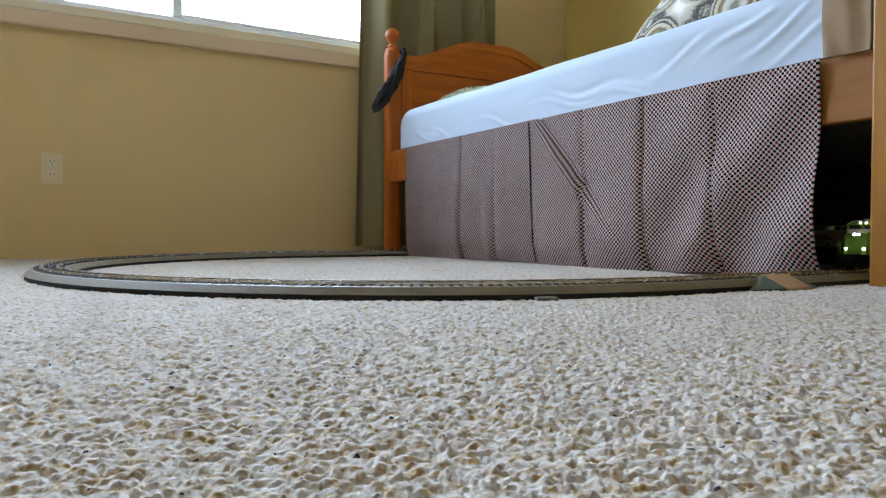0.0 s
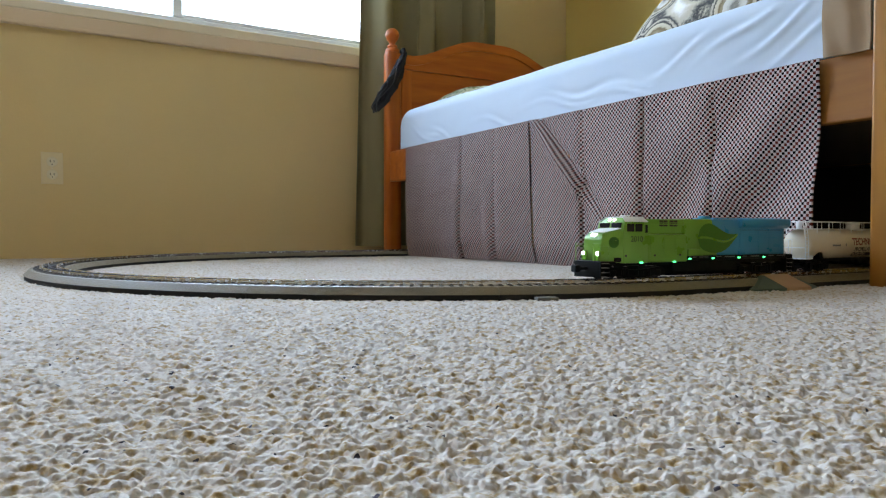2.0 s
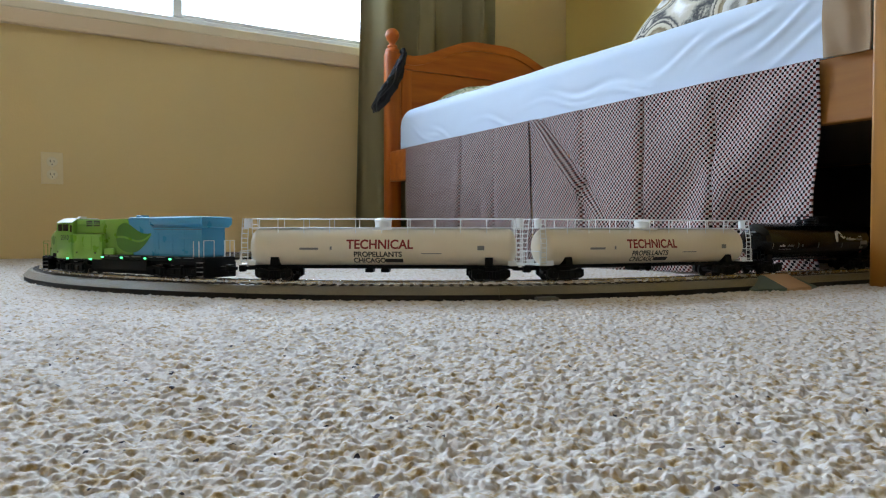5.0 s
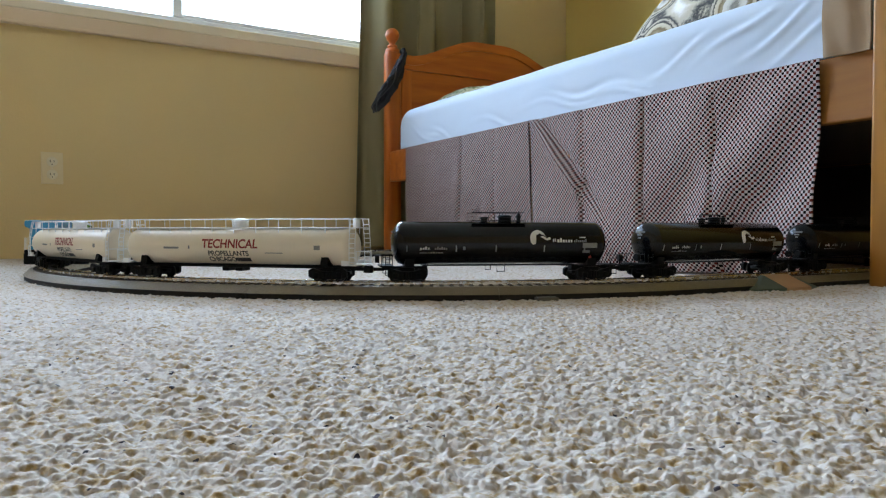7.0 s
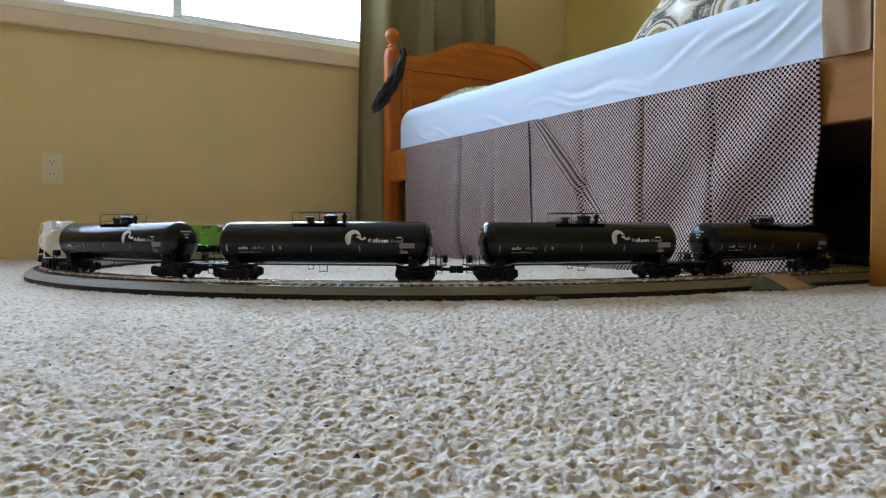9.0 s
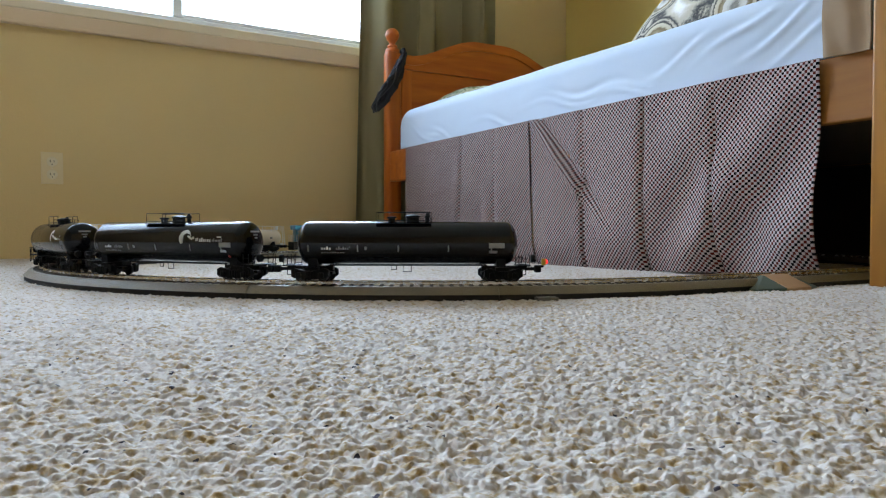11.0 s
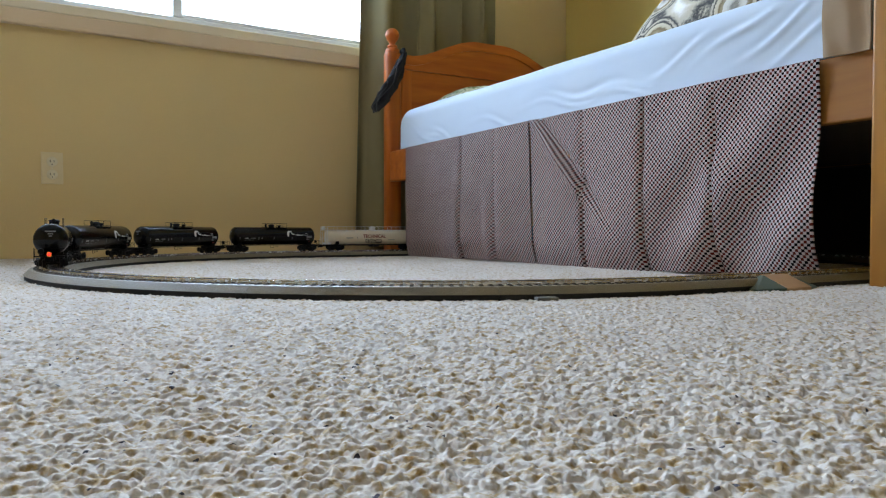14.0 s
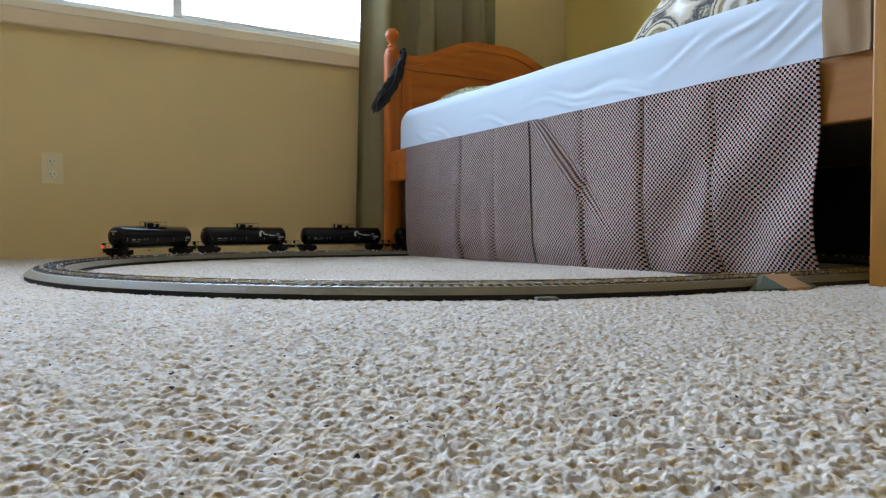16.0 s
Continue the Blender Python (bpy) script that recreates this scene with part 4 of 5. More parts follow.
        rows = [[(0.2190, sg * 0.0290, 0.0288), (0.2190, sg * 0.0290, 0.0560), (0.2185, sg * 0.0120, 0.0560), (0.2185, sg * 0.0120, 0.0288)], [(0.2040, sg * 0.0300, 0.0288), (0.2040, sg * 0.0300, 0.0520), (0.2190, sg * 0.0290, 0.0520)]]
        part("front_handrail", tubes(rows, 0.0007, 5), GREEN, lo, "thin lime-green platform handrail")
        rows = [[(-0.2235, sg * 0.0295, 0.0345), (-0.2235, sg * 0.0295, 0.0600), (-0.2235, sg * 0.0100, 0.0600), (-0.2235, sg * 0.0100, 0.0345)], [(-0.2010, sg * 0.0305, 0.0345), (-0.2010, sg * 0.0305, 0.0590)], [(-0.2130, sg * 0.0300, 0.0345), (-0.2130, sg * 0.0300, 0.0590)]]
        part("rear_handrail", tubes(rows, 0.0008, 5), WHITEP, lo, "thin pale rear handrail")
        for x in (0.170, 0.110, 0.055):
            part("air_fitting", boxes((x - 0.002, x + 0.002, *sorted((sg * 0.0306, sg * 0.0313)), 0.0355, 0.0385), bevel=0.0004), SLOT, lo)
        for k in range(9):
            part("roof_fan_grille", boxes((-0.196 + k * 0.011, -0.188 + k * 0.011, *sorted((sg * 0.012, sg * 0.027)), 0.0971, 0.0978), bevel=0.0002), BLUE, lo)
        part("hood_seam", boxes((-0.2100, -0.0950, *sorted((sg * 0.0229, sg * 0.0233)), 0.0770, 0.0776)), SLOT, lo, "thin dark panel seam")
        for x in (-0.0985, -0.1420, -0.1700, -0.2000):
            part("hood_rib", boxes((x - 0.0004, x + 0.0004, *sorted((sg * 0.0229, sg * 0.0234)), 0.0360, 0.0765)), BLUE, lo)
        for x0, x1, z0, z1 in ((-0.15, -0.122, 0.069, 0.0715), (-0.19, -0.158, 0.063, 0.0655), (-0.145, -0.128, 0.056, 0.0585), (-0.198, -0.182, 0.047, 0.053), (-0.108, -0.094, 0.045, 0.072)):
            y2, y3 = sorted((sg * 0.0229, sg * 0.0236))
            part("hatch", boxes((x0, x1, y2, y3, z0, z1), bevel=0.0002), BLUE, lo)
        y2, y3 = sorted((sg * 0.0229, sg * 0.0290))
        part("side_box", boxes((0.006, 0.034, y2, y3, 0.0347, 0.046), bevel=0.001), GREEN, lo)
        for x0, x1 in ((0.042, 0.064), (0.067, 0.089), (0.092, 0.118)):
            y4, y5 = sorted((sg * 0.0301, sg * 0.0305))
            part("cabinet_door", boxes((x0, x1, y4, y5, 0.040, 0.066), bevel=0.0001), GREEN, lo)
        # painted leaf in two halves
        up, dn = [], []
        x_l, x_r = 0.0065, -0.0885
        for i in range(25):
            t = i / 24
            x = x_l + (x_r - x_l) * t
            mid = 0.0640 - 0.0105 * math.sin(math.pi * t) ** 1.0 * (0.4 + 0.6 * t) + 0.0055 * t + 0.003 * math.sin(2 * math.pi * t)
            bul = math.sin(math.pi * min(1, t * 0.98 + 0.02) ** 0.62)
            up.append((x, mid + 0.0018, mid + 0.0018 + 0.0225 * bul))
            dn.append((x, mid - 0.0018, mid - 0.0018 - 0.0235 * bul * (1 - 0.2 * t)))
        patch("leaf_decal", [(x, a) for x, a, b in up] + [(x, min(b, 0.0925)) for x, a, b in up[::-1][1:-1]], LEAF, lo, sg, 0, 0, "dark green painted leaf half", flat=0.0234)
        patch("leaf_decal", [(x, a) for x, a, b in dn] + [(x, max(b, 0.0365)) for x, a, b in dn[::-1][1:-1]], LEAF, lo, sg, 0, 0, "dark green painted leaf half", flat=0.0234)
        vein = [(x, 0.5 * (a + c)) for (x, a, b), (_, c, d) in zip(up, dn)]
        patch("leaf_vein", [(x, z + 0.0017) for x, z in vein] + [(x, z - 0.0017) for x, z in vein[::-1]], GREEN, lo, sg, 0, 0, "lime-green vein of the leaf", flat=0.0235)
        lettering("2010", 0.0122, BLKTXT, lo, "road_number", 0.1475, 0.0625, sg, 0, 0, flat=0.0308, label="black road number 2010", stretch=1.05, bold=0.0001)
        # round emblem as a plain ring
        ring = [(0.1905 + 0.0085 * math.cos(a), 0.058 + 0.0085 * math.sin(a)) for a in [2 * math.pi * i / 28 for i in range(29)]]
        inner = [(0.1905 + 0.0062 * math.cos(a), 0.058 + 0.0062 * math.sin(a)) for a in [2 * math.pi * i / 28 for i in range(29)]]
        patch("emblem_ring", ring + inner[::-1], LEAF, lo, sg, 0, 0, "dark green round emblem", flat=lambda x: 0.0302 - (x - 0.172) * 0.234 + 0.0008)
        core = [(0.1905 + (0.0036 + 0.0018 * math.cos(4 * a)) * math.cos(a), 0.058 + (0.0036 + 0.0018 * math.cos(4 * a)) * math.sin(a)) for a in [2 * math.pi * i / 32 for i in range(32)]]
        patch("emblem_core", core, LEAF, lo, sg, 0, 0, "dark green emblem centre", flat=lambda x: 0.0302 - (x - 0.172) * 0.234 + 0.0008)
        # steps and handrails
        for x0 in (0.2005, -0.2255):
            yy0, yy1 = sorted((sg * 0.021, sg * 0.031))
            bm = boxes((x0, x0 + 0.002, yy0, yy1, 0.004, 0.0270), (x0 + 0.018, x0 + 0.020, yy0, yy1, 0.004, 0.0270))
            box(bm, x0 + 0.0021, x0 + 0.0179, *sorted((sg * 0.0180, sg * 0.0209)), 0.004, 0.0280)
            part("stepwell", bm, BLACKP, lo)
            for z in (0.0045, 0.0115, 0.0185, 0.0255):
                part("step", boxes((x0 + 0.0021, x0 + 0.0179, yy0, yy1, z, z + 0.0012)), GREYTXT, lo, "pale-edged boarding step")
        for x0, x1 in ((-0.202, -0.180), (-0.172, -0.158), (-0.134, -0.112), (-0.102, -0.092), (-0.072, -0.048), (-0.040, -0.028), (-0.010, 0.012), (0.018, 0.026)):
            part("walkway_stripe", boxes((x0, x1, *sorted((sg * 0.03115, sg * 0.0317)), 0.0322, 0.0333)), GREYTXT, lo, "pale walkway edge stripe")
        # pale bars put in as painted glints along the truck sides
        for x, w in ((0.170, 0.006), (0.117, 0.010), (-0.120, 0.009), (-0.150, 0.007), (-0.172, 0.008)):
            part("air_pipe", boxes((x - w / 2, x + w / 2, *sorted((sg * 0.0290, sg * 0.0296)), 0.0205, 0.0213)), GREYTXT, lo, "short pale bar painted as a glint above the truck")
    part("pilot", boxes((0.2165, 0.2210, -0.027, 0.027, 0.0045, 0.0300), bevel=0.001), BLACKP, lo, "black pilot plate")
    part("rear_pilot", boxes((-0.2265, -0.2215, -0.029, 0.029, 0.0035, 0.0345), bevel=0.001), BLACKP, lo, "black pilot plate")
    coupler(lo, 0.2211, 1)
    coupler(lo, -0.2266, -1)
    part("drawbar", boxes((-0.262, -0.2527, -0.003, 0.003, 0.0155, 0.0205), bevel=0.0006), BLACKP, lo)
    a = [truck(lo, (-0.042, 0.0, 0.042), 0.0102, x, 0.112) for x in (0.142, -0.142)]
    return lo, a


def tank_profile(L, r, dome):
    h = L / 2
    prof = []
    for i in range(9):
        t = math.pi / 2 * i / 8
        prof.append((max(0.0006, r * math.sin(t)), -h - dome * math.cos(t) + dome))
    return prof + [(q, -x) for q, x in prof[::-1]]


def tank_trucks(car, p):
    return [truck(car, (-0.0175, 0.0175), 0.0088, x, 0.058) for x in (p, -p)]


def white_car():
    c = thing("tank_car", "white model tank car with red lettering and a top railing", "toy tank car", group="model train")
    r, zc, L = 0.0285, 0.0505, 0.404
    bm = bmesh.new()
    lathe(bm, tank_profile(L, r, 0.014), 44, "x", (0, 0, zc))
    part("tank", bm, TANKW, c, "cream-white tank shell", smooth=True)
    bm = boxes((-0.204, 0.204, -0.014, 0.014, 0.0185, 0.0235), (-0.180, 0.180, -0.010, 0.010, 0.0236, 0.0275))
    part("underframe", bm, BLACKP, c, "black centre sill")
    for x in (-0.160, 0.160):
        bm = bmesh.new()
        extrude_profile(bm, [(-0.030, 0.0236), (0.030, 0.0236), (0.0265, 0.036), (0.018, 0.0285), (0.0, 0.0255), (-0.018, 0.0285), (-0.0265, 0.036)], x - 0.006, x + 0.006, axis="x")
        part("saddle", bm, BLACKP, c)
    for x in (-0.004, 0.02):
        part("valve_box", boxes((x - 0.006, x + 0.006, -0.012, 0.012, 0.0125, 0.0184), bevel=0.001), BLACKP, c)
    bm = bmesh.new()
    lathe(bm, [(0.0125, zc + r - 0.003), (0.0125, zc + r + 0.010), (0.0135, zc + r + 0.0105), (0.0135, zc + r + 0.0125), (0.008, zc + r + 0.0155), (0.002, zc + r + 0.016)], 24, "z")
    part("dome", bm, WHITEP, c, "white manway dome", smooth=True)
    zt = zc + r
    part("walkway", boxes((-0.191, -0.0145, -0.012, 0.012, zt + 0.0002, zt + 0.0014), (0.0145, 0.191, -0.012, 0.012, zt + 0.0002, zt + 0.0014), (-0.0144, 0.0144, -0.0185, -0.0137, zt - 0.002, zt + 0.0014), (-0.0144, 0.0144, 0.0137, 0.0185, zt - 0.002, zt + 0.0014)), WHITEP, c, "white running board")
    for sg in (-1, 1):
        y = sg * 0.0185
        xs = [-0.196 + 0.0392 * i for i in range(11)]
        part("railing", tubes([[(-0.196, y, zt + 0.0142), (0.196, y, zt + 0.0142)], [(-0.196, y, zt + 0.0008), (0.196, y, zt + 0.0008)]], 0.0008, 6), WHITEP, c, "white top railing")
        for x in xs:
            part("railing_post", tubes([[(x, y, zt - 0.008), (x, y, zt + 0.0142)]], 0.0007, 6), WHITEP, c)
        for e in (-1, 1):
            rows = []
            xa, xb = e * 0.200, e * 0.2095
            for x in (xa, xb):
                rows.append([(x, sg * 0.028, 0.024), (x, sg * 0.028, 0.060), (x, sg * 0.022, zt + 0.0142)])
            for z in (0.029, 0.036, 0.043, 0.050, 0.057, 0.064, 0.071, 0.078, 0.085):
                yy = sg * (0.028 - max(0, z - 0.06) * 0.17)
                rows.append([(xa, yy, z), (xb, yy, z)])
            part("ladder", tubes(rows, 0.0007, 5), WHITEP, c, "white end ladder")
            part("ladder_stile", boxes((min(xa, xa - e * 0.012), max(xa, xa - e * 0.012), *sorted((sg * 0.026, sg * 0.0295)), 0.024, 0.031)), WHITEP, c)
        lettering("TECHNICAL", 0.0190, REDTXT, c, "lettering", 0.002 * sg, 0.0545, sg, r, zc, label="dark red word TECHNICAL", stretch=0.96, bold=0.0005)
        lettering("PROPELLANTS", 0.0108, BLKTXT, c, "lettering", 0.005 * sg, 0.0400, sg, r, zc, label="black word PROPELLANTS", stretch=1.04, bold=0.0003)
        lettering("CHICAGO", 0.0100, BLKTXT, c, "lettering", 0.0175 * sg, 0.0308, sg, r, zc, label="black word CHICAGO", stretch=1.05, bold=0.0003)
        patch("code_bar", bar_patch(0.0175 * sg - sg * 0.037, 0.0308, 0.026, 0.0058), BLKTXT, c, sg, r, zc)
        patch("code_bar", bar_patch(sg * 0.108, 0.0485, 0.028, 0.0032), GREYTXT, c, sg, r, zc)
        patch("code_bar", bar_patch(sg * 0.075, 0.0495, 0.003, 0.005), GREYTXT, c, sg, r, zc)
        patch("code_bar", bar_patch(sg * -0.075, 0.0415, 0.03, 0.0012), GREYTXT, c, sg, r, zc)
        patch("code_bar", bar_patch(sg * -0.148, 0.0500, 0.010, 0.0065), GREYTXT, c, sg, r, zc)
    for e in (-1, 1):
        part("end_platform", boxes((*sorted((e * 0.190, e * 0.2125)), -0.030, 0.030, 0.0237, 0.0255)), WHITEP, c, "white end platform")
        part("upper_end_rail", tubes([[(e * 0.2095, -0.022, zt + 0.0142), (e * 0.2095, 0.022, zt + 0.0142)]], 0.0007, 5), WHITEP, c)
        part("end_rail", tubes([[(e * 0.2115, -0.0285, 0.045), (e * 0.2115, 0.0285, 0.045)], [(e * 0.2115, -0.0285, 0.0255), (e * 0.2115, -0.0285, 0.045)], [(e * 0.2115, 0.0285, 0.0255), (e * 0.2115, 0.0285, 0.045)]], 0.0007, 5), WHITEP, c)
        part("end_catwalk", boxes((*sorted((e * 0.192, e * 0.2115)), -0.0215, 0.0215, zt + 0.0002, zt + 0.0014)), WHITEP, c)
        bm = bmesh.new()
        lathe(bm, [(0.0055, zt + 0.0015), (0.0055, zt + 0.013), (0.004, zt + 0.015)], 14, "z", (e * 0.205, 0.012, 0))
        part("brake_wheel_housing", bm, WHITEP, c, smooth=True)
        coupler(c, e * 0.196, e)
    return c, tank_trucks(c, 0.159)


def black_car(marked):
    lab = "black model tank car with a white crescent emblem and lettering bars" if marked else "plain black model tank car with a yellow end lamp"
    c = thing("tank_car", lab, "toy tank car", group="model train")
    r, zc, L = 0.0322, 0.0572, 0.332
    bm = bmesh.new()
    lathe(bm, tank_profile(L, r, 0.017), 48, "x", (0, 0, zc))
    part("tank", bm, TANKB, c, "glossy black tank shell", smooth=True)
    for e in (-1, 1):
        bm = boxes((*sorted((e * 0.112, e * 0.180)), -0.009, 0.009, 0.0165, 0.0225), (*sorted((e * 0.164, e * 0.184)), -0.028, 0.028, 0.0226, 0.0245))
        part("stub_sill", bm, BLACKP, c)
        bm = bmesh.new()
        extrude_profile(bm, [(-0.021, 0.0226), (0.021, 0.0226), (0.0225, 0.0345), (0.015, 0.0300), (0.0, 0.0262), (-0.015, 0.0300), (-0.0225, 0.0345)], e * 0.14 - 0.007, e * 0.14 + 0.007, axis="x")
        part("saddle", bm, BLACKP, c)
        rows = [[(e * 0.182, -0.027, 0.0245), (e * 0.182, -0.027, 0.039), (e * 0.182, 0.027, 0.039), (e * 0.182, 0.027, 0.0245)]]
        for sg in (-1, 1):
            rows += [[(e * 0.166, sg * 0.029, 0.010), (e * 0.166, sg * 0.029, 0.040)], [(e * 0.176, sg * 0.029, 0.010), (e * 0.176, sg * 0.029, 0.040)]]
            rows += [[(e * 0.166, sg * 0.029, z), (e * 0.176, sg * 0.029, z)] for z in (0.0105, 0.018, 0.026, 0.034)]
        part("end_railing", tubes(rows, 0.0006, 5), BLACKP, c, "thin black end railing and ladder")
        bm = bmesh.new()
        lathe(bm, [(0.0055, e * 0.1845), (0.0062, e * 0.1855), (0.0055, e * 0.1905)], 16, "x", (0, 0.016, 0.034))
        part("brake_wheel", bm, BLACKP, c, smooth=True)
        coupler(c, e * 0.176, e)
    zt = zc + r
    # top fittings
    bm = bmesh.new()
    lathe(bm, [(0.010, zt - 0.003), (0.010, zt + 0.006), (0.0115, zt + 0.0065), (0.0115, zt + 0.0085), (0.006, zt + 0.0105), (0.002, zt + 0.0108)], 20, "z", (-0.008, 0, 0))
    part("manway", bm, BLACKP, c, smooth=True)
    for x, rr, hh in ((0.024, 0.0075, 0.0075), (-0.030, 0.0045, 0.0100), (-0.030, 0.0028, 0.0125)):
        bm = bmesh.new()
        lathe(bm, [(rr * 0.7, zt - 0.003), (rr * 0.7, zt + hh * 0.55), (rr, zt + hh * 0.6), (rr, zt + hh * 0.9), (rr * 0.5, zt + hh)], 16, "z", (x, 0, 0))
        part("valve", bm, BLACKP, c, smooth=True)
    for sg in (-1, 1):
        y = sg * 0.017
        rows = [[(-0.036, y, zt - 0.006), (-0.036, y, zt + 0.0135), (0.046, y, zt + 0.0135), (0.046, y, zt - 0.006)], [(0.004, y, zt - 0.004), (0.004, y, zt + 0.0135)], [(-0.036, y, zt + 0.0012), (0.046, y, zt + 0.0012)]]
        part("top_railing", tubes(rows, 0.0006, 5), BLACKP, c, "thin black top railing")
        part("platform_grating", boxes((-0.036, 0.046, *sorted((sg * 0.013, sg * 0.021)), zt - 0.0035, zt - 0.0025)), BLACKP, c)
        part("side_pipe", tubes([[(-0.12, sg * 0.012, 0.0235), (0.12, sg * 0.012, 0.0235)]], 0.0008, 5), BLACKP, c)
        bar = [(0.145, 0.049), (0.072, 0.049), (0.012, 0.049), (-0.062, 0.049), (-0.125, 0.049)]
        for x, z in bar:
            patch("reflector_stripe", bar_patch(x * sg, z, 0.0018, 0.0095), GREYTXT, c, sg, r, zc, "pale upright reflector stripe")
        glyph_bars("code_bar", 0.1265, 0.0475, 0.0155, 0.0045, 4, WHTTXT, c, sg, r, zc, 3, "small white lettering bar")
        glyph_bars("code_bar", 0.1045, 0.0475, 0.0195, 0.0043, 6, GREYTXT, c, sg, r, zc, 4, "small grey lettering bar")
        glyph_bars("code_bar", 0.1265, 0.0423, 0.0350, 0.0020, 9, GREYTXT, c, sg, r, zc, 5, "small grey lettering bar")
        patch("code_bar", bar_patch(0.060 * sg, 0.0495, 0.0035, 0.0045), GREYTXT, c, sg, r, zc)
        patch("data_panel", bar_patch(-0.133 * sg, 0.0535, 0.023, 0.0075), GREYTXT, c, sg, r, zc, "grey data panel")
        patch("data_panel", bar_patch(-0.128 * sg, 0.0440, 0.012, 0.0040), GREYTXT, c, sg, r, zc)
        if marked:
            cx, cz, out, inn = -0.052, 0.0640, [], []
            for i in range(25):
                a = radians(20 + 210 * i / 24)
                out.append((cx + 0.0120 * math.cos(a) * 1.0, cz + 0.0125 * math.sin(a)))
                inn.append((cx + 0.0028 + 0.0098 * math.cos(a), cz - 0.0016 + (0.0086 + 0.0009 * math.sin(9 * a)) * math.sin(a)))
            crescent = [(sg * (2 * cx - x), z) for x, z in out] + [(sg * (2 * cx - x), z) for x, z in inn[::-1]]
            patch("crescent_emblem", crescent, WHTTXT, c, sg, r, zc, "white crescent emblem")
            patch("emblem_tail", [(sg * x, z) for x, z in ((-0.056, 0.0665), (-0.060, 0.0680), (-0.066, 0.0640), (-0.070, 0.0665), (-0.0725, 0.0630), (-0.066, 0.0610))], WHTTXT, c, sg, r, zc)
            glyph_bars("name_bar", -0.0745, 0.0590, 0.0055, 0.0070, 2, WHTTXT, c, sg, r, zc, 6, "white lettering bar")
            glyph_bars("name_bar", -0.0815, 0.0582, 0.0245, 0.0062, 6, WHTTXT, c, sg, r, zc, 7, "white lettering bar")
            glyph_bars("name_bar", -0.1075, 0.0582, 0.0205, 0.0052, 7, GREYTXT, c, sg, r, zc, 8, "grey lettering bar")
            patch("name_bar", bar_patch(sg * -0.1215, 0.0655, 0.0090, 0.0016), WHTTXT, c, sg, r, zc, "white lettering bar")
            patch("warning_diamond", [(sg * (-0.136), 0.0385), (sg * (-0.139), 0.0355), (sg * (-0.136), 0.0325), (sg * (-0.133), 0.0355)], REDTXT, c, sg, r, zc, "small red warning diamond")
    for e in (-1, 1):
        for z, w, h in ((0.074, 0.020, 0.0028), (0.069, 0.010, 0.0022), (0.0645, 0.006, 0.0022)):
            rad = math.hypot(0.0, z - zc)
            x = e * (L / 2 - 0.017 + 0.017 * math.sqrt(max(0, 1 - (rad / r) ** 2)) + 0.0009)
            part("end_bar", boxes((*sorted((x, x + e * 0.0004)), -w / 2, w / 2, z - h / 2, z + h / 2)), GREYTXT, c)
    part("drain_valve", tubes([[(0.006, 0.010, 0.024), (0.006, 0.010, 0.014), (-0.006, 0.010, 0.014), (-0.006, 0.010, 0.024)], [(0.016, 0.010, 0.024), (0.016, 0.010, 0.017), (0.024, 0.010, 0.017), (0.024, 0.010, 0.024)]], 0.0007, 5), BLACKP, c)
    if not marked:
        part("lamp_bracket", boxes((-0.206, -0.196, -0.004, 0.004, 0.020, 0.0235), bevel=0.0006), BLACKP, c)
        part("lamp_housing", boxes((-0.2095, -0.2025, -0.0035, 0.0045, 0.0236, 0.0335), bevel=0.001, seg=2), AMBER, c, "yellow end lamp housing")
        bm = bmesh.new()
        lathe(bm, [(0.0030, -0.2094), (0.0030, -0.2108), (0.0018, -0.2120), (0.0006, -0.2124)], 16, "x", (0, 0.0005, 0.0290))
        part("end_light", bm, LAMPR, c, "glowing red end lens", smooth=True)
    return c, tank_trucks(c, 0.140)


# centre of each vehicle along the loop at eight seconds
SPEED, GAIN = 0.336, 0.0005
train = []
lo, tr = locomotive()
train.append((lo, tr, 2.007, 0.142))
w, tr = white_car()
train.append((w, tr, 1.531, 0.159))


def twin(ob):
    """A copy of a car with its own trucks."""
    o = copy_thing(ob, Matrix.Identity(4))
    return o, [c for c in o.children if c.name.startswith("truck")]


w2, tr2 = twin(w)
train.append((w2, tr2, 1.098, 0.159))
b, tr = black_car(True)
train.append((b, tr, 0.682, 0.140))
for s0 in (0.280, -0.122):
    b2, tr2 = twin(b)
    train.append((b2, tr2, s0, 0.140))
last, tr = black_car(False)
train.append((last, tr, -0.524, 0.140))


def car_pose(s, p):
    """Chord pose of a vehicle whose trucks stand p metres before and behind s, and the turn of each truck."""
    fx, fy, fh = on_track(s + p)
    rx, ry, rh = on_track(s - p)
    h = math.atan2(fy - ry, fx - rx)
    body = pose((fx + rx) / 2, (fy + ry) / 2, RAILZ, 0, 0, math.degrees(h))
    def wrap(a):
        return math.degrees((a + math.pi) % (2 * math.pi) - math.pi)
    return body, wrap(fh - h), wrap(rh - h)


DRIFT = ((0, -0.024), (1.5, -0.021), (2.5, -0.011), (3.5, -0.004), (4.2, -0.002), (6.5, 0.0), (9, 0.0), (16, 0.0))


def along(t, s0):
    """Metres run at t, with the small unevenness of the engine's speed."""
    return s0 + SPEED * (t - 8) + GAIN * (t - 8) ** 2 + float(np.interp(t, [a for a, _ in DRIFT], [b for _, b in DRIFT]))


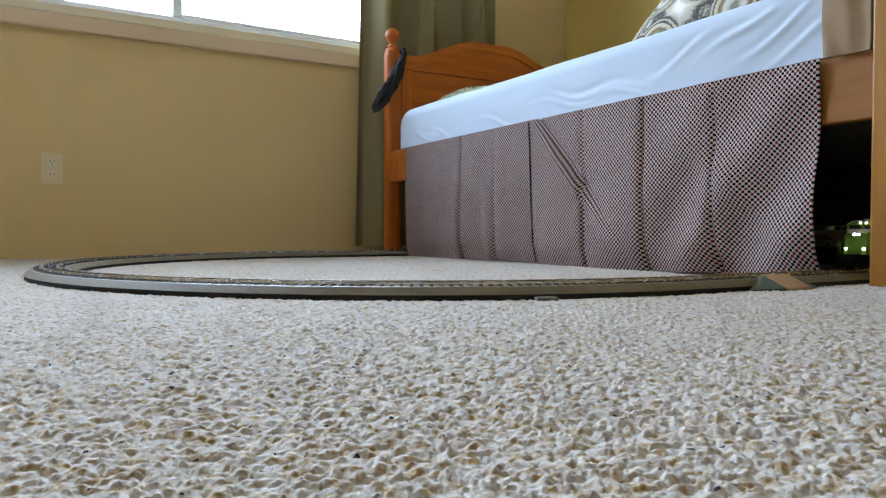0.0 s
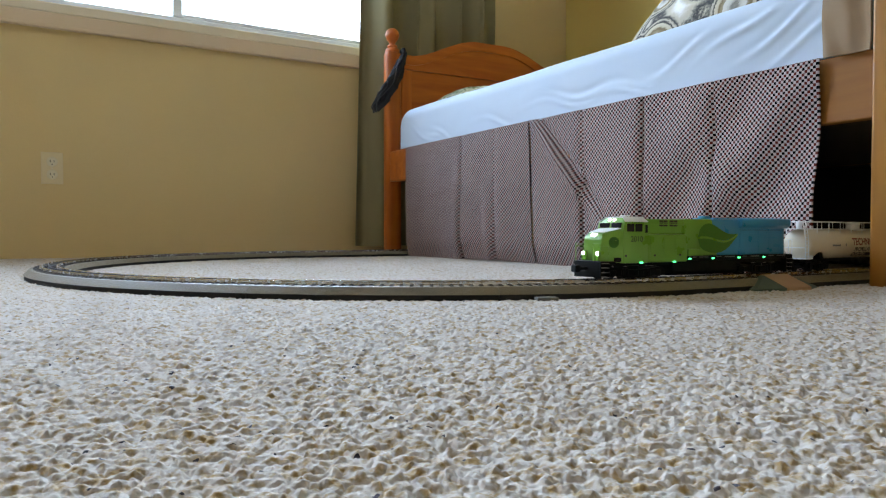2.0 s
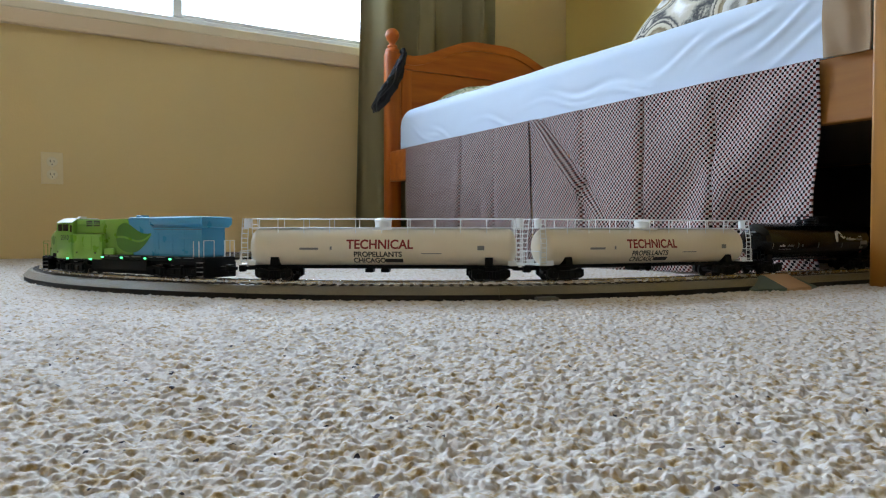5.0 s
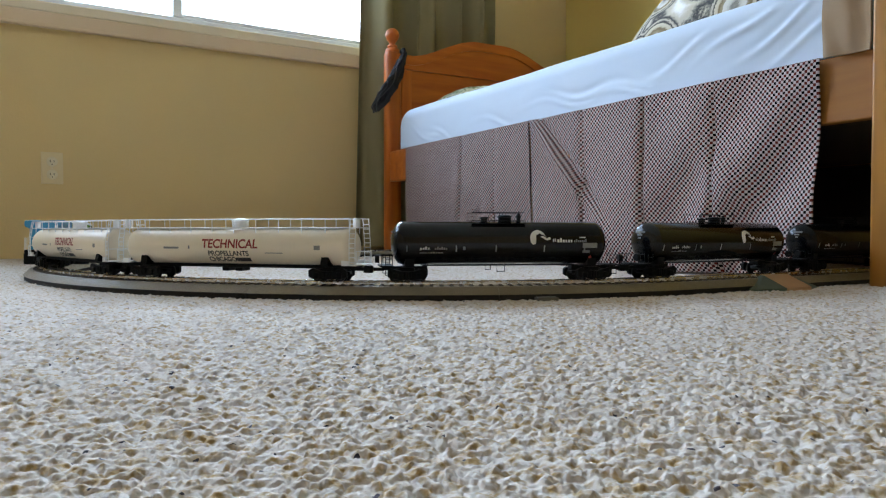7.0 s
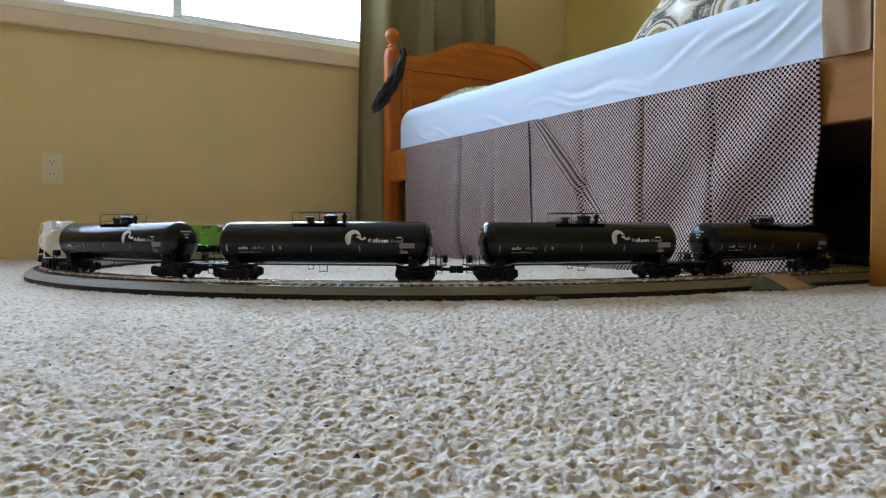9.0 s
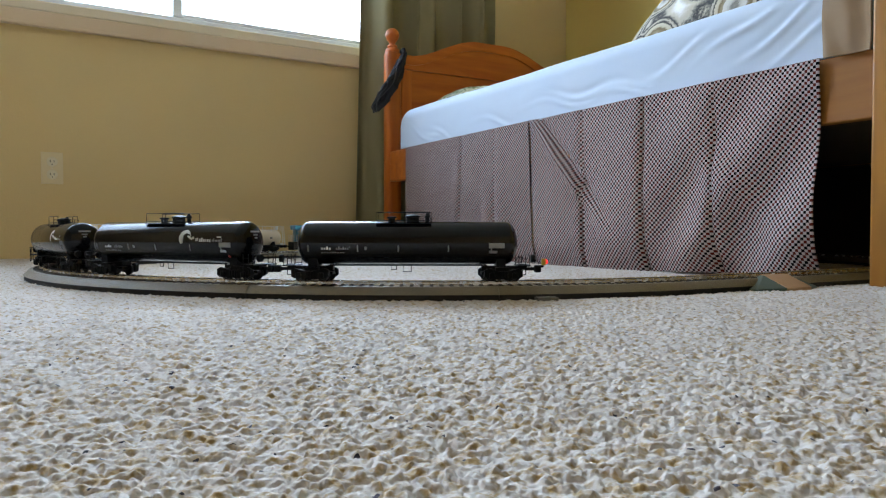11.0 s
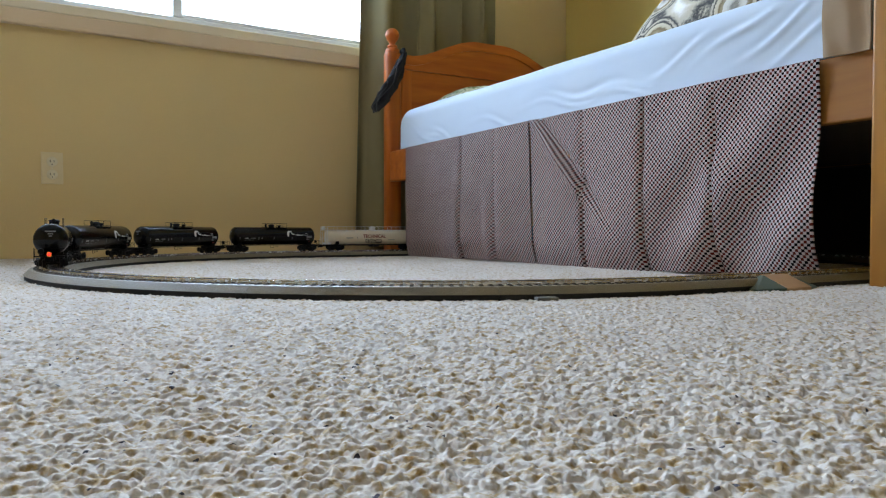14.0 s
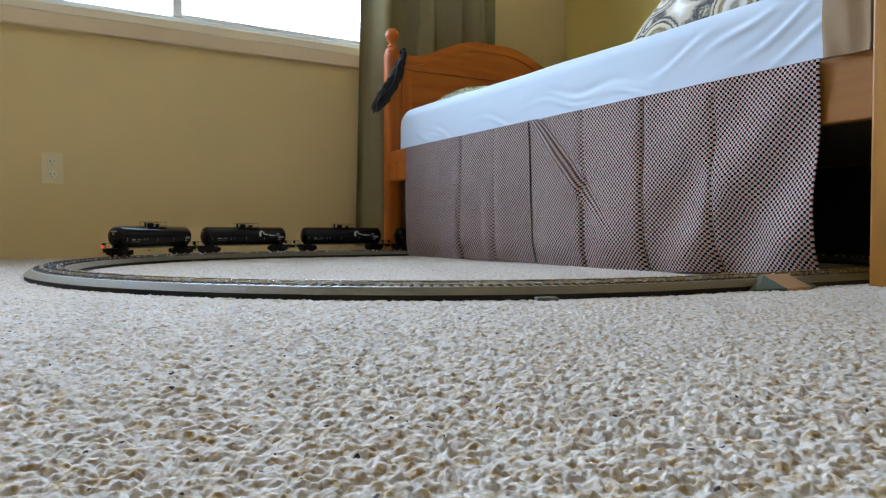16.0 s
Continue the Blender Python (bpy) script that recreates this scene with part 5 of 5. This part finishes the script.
def motions():
    times = [i * 0.2 for i in range(81)]
    for ob, trucks, s0, p in train:
        rows, ends = [], ([], [])
        for t in times:
            m, a, b = car_pose(along(t, s0), p)
            rows.append((t, m))
            ends[0].append((t, pose(p, 0, 0, 0, 0, a)))
            ends[1].append((t, pose(-p, 0, 0, 0, 0, b)))
        walk(ob, rows)
        front = sorted(trucks, key=lambda q: -q.location.x)
        for q, r in zip(front, ends):
            walk(q, r)
            for axle in [c for c in q.children if c.name.startswith("wheelset")]:
                x, z = axle.location.x, axle.location.z
                walk(axle, [(k / FPS, pose(x, 0, z, 0, math.degrees(along(k / FPS, 0) / z) % 360, 0)) for k in range(16 * FPS + 1)])

# ---- carpet pile ----


def carpet_sheet():
    """Tufted pile as one finely divided sheet over a fan of the plan: rounded yarn ends packed side by side."""
    rng = np.random.default_rng(5)
    na, nr, r0, r1 = 1000, 920, 0.225, 3.75
    ang = np.radians(np.linspace(-6, 68, na + 1))
    rad = r0 * np.exp(np.linspace(0, np.log(r1 / r0), nr + 1))
    A, D = np.meshgrid(ang, rad)
    x, y = (D * np.sin(A)).ravel(), (D * np.cos(A)).ravel()

    def tufts(G, reach, power, lean):
        """Rounded, slightly leaning heaps on a jittered grid, blended where they meet; 0 to about 1."""
        n = 1100
        jx, jy = rng.uniform(-0.5, 0.5, (n, n)), rng.uniform(-0.5, 0.5, (n, n))
        th, hh = rng.uniform(0, np.pi, (n, n)), rng.uniform(0.35, 1, (n, n))
        hh *= np.where(rng.uniform(0, 1, (n, n)) < 0.12, 0.3, 1.0)
        el = rng.uniform(1.0, 1.7, (n, n))
        bx = x + 0.12 * G * np.sin(y * 4.1 / G + 2 * np.sin(x * 3.3 / G))
        by = y + 0.12 * G * np.sin(x * 4.7 / G + 2 * np.sin(y * 3.7 / G))
        cx, cy = np.floor(bx / G).astype(int), np.floor(by / G).astype(int)
        acc = np.zeros(x.shape)
        for dx in (-1, 0, 1):
            for dy in (-1, 0, 1):
                i, j = cx + dx, cy + dy
                k = ((i + 300) % n, (j + 300) % n)
                px, py = bx - (i + 0.5 + jx[k]) * G, by - (j + 0.5 + jy[k]) * G
                c, s = np.cos(th[k]), np.sin(th[k])
                u, v = (c * px + s * py) / el[k], (-s * px + c * py) * el[k] ** 0.4
                q = np.clip(1 - (u * u + v * v) / (reach * G) ** 2, 0, None)
                acc += (hh[k] * q ** power * (1 + lean * u / G)) ** 4
        return acc ** 0.25

    clump = tufts(0.0060, 0.86, 0.8, 0.15)
    end = tufts(0.0031, 0.86, 0.8, 0.1)
    z = -0.0045 + 0.0030 * clump + 0.0022 * end * (0.45 + 0.55 * clump)
    z += rng.normal(0, 0.00005, x.shape) * (1 + 3 * np.clip(D.ravel() - 0.5, 0, 1))
    off = np.where(x < XC, np.hypot(x - XC, y - YC), np.abs(y - YC)) - R
    z = np.where(np.abs(off) < 0.049, np.minimum(z, -0.0066), z)
    edge = WALL_Y - (1.4 - x) * math.tan(radians(1.5))
    y = np.minimum(y, edge - 0.001)
    V = np.stack([x, y, z], 1).astype(np.float32)
    a = (np.arange(nr)[:, None] * (na + 1) + np.arange(na)[None]).ravel()
    keep = (V[a, 1] < edge[a] - 0.002) & (V[a, 0] < 2.2)
    a = a[keep]
    idx = np.stack([a, a + na + 1, a + na + 2, a + 1], 1).ravel().astype(np.int32)
    me = bpy.data.meshes.new("carpet_pile")
    me.vertices.add(len(V))
    me.vertices.foreach_set("co", V.ravel())
    me.loops.add(len(idx))
    me.loops.foreach_set("vertex_index", idx)
    me.polygons.add(len(a))
    me.polygons.foreach_set("loop_start", np.arange(0, len(idx), 4, dtype=np.int32))
    me.polygons.foreach_set("use_smooth", np.ones(len(a), dtype=bool))
    me.update(calc_edges=True)
    me.materials.append(YARN)
    tagged(new("carpet_pile", me), "cream tufted carpet pile with dark flecks and tan shade in its colour", "carpet", kind="stuff")


carpet_sheet()

motions()
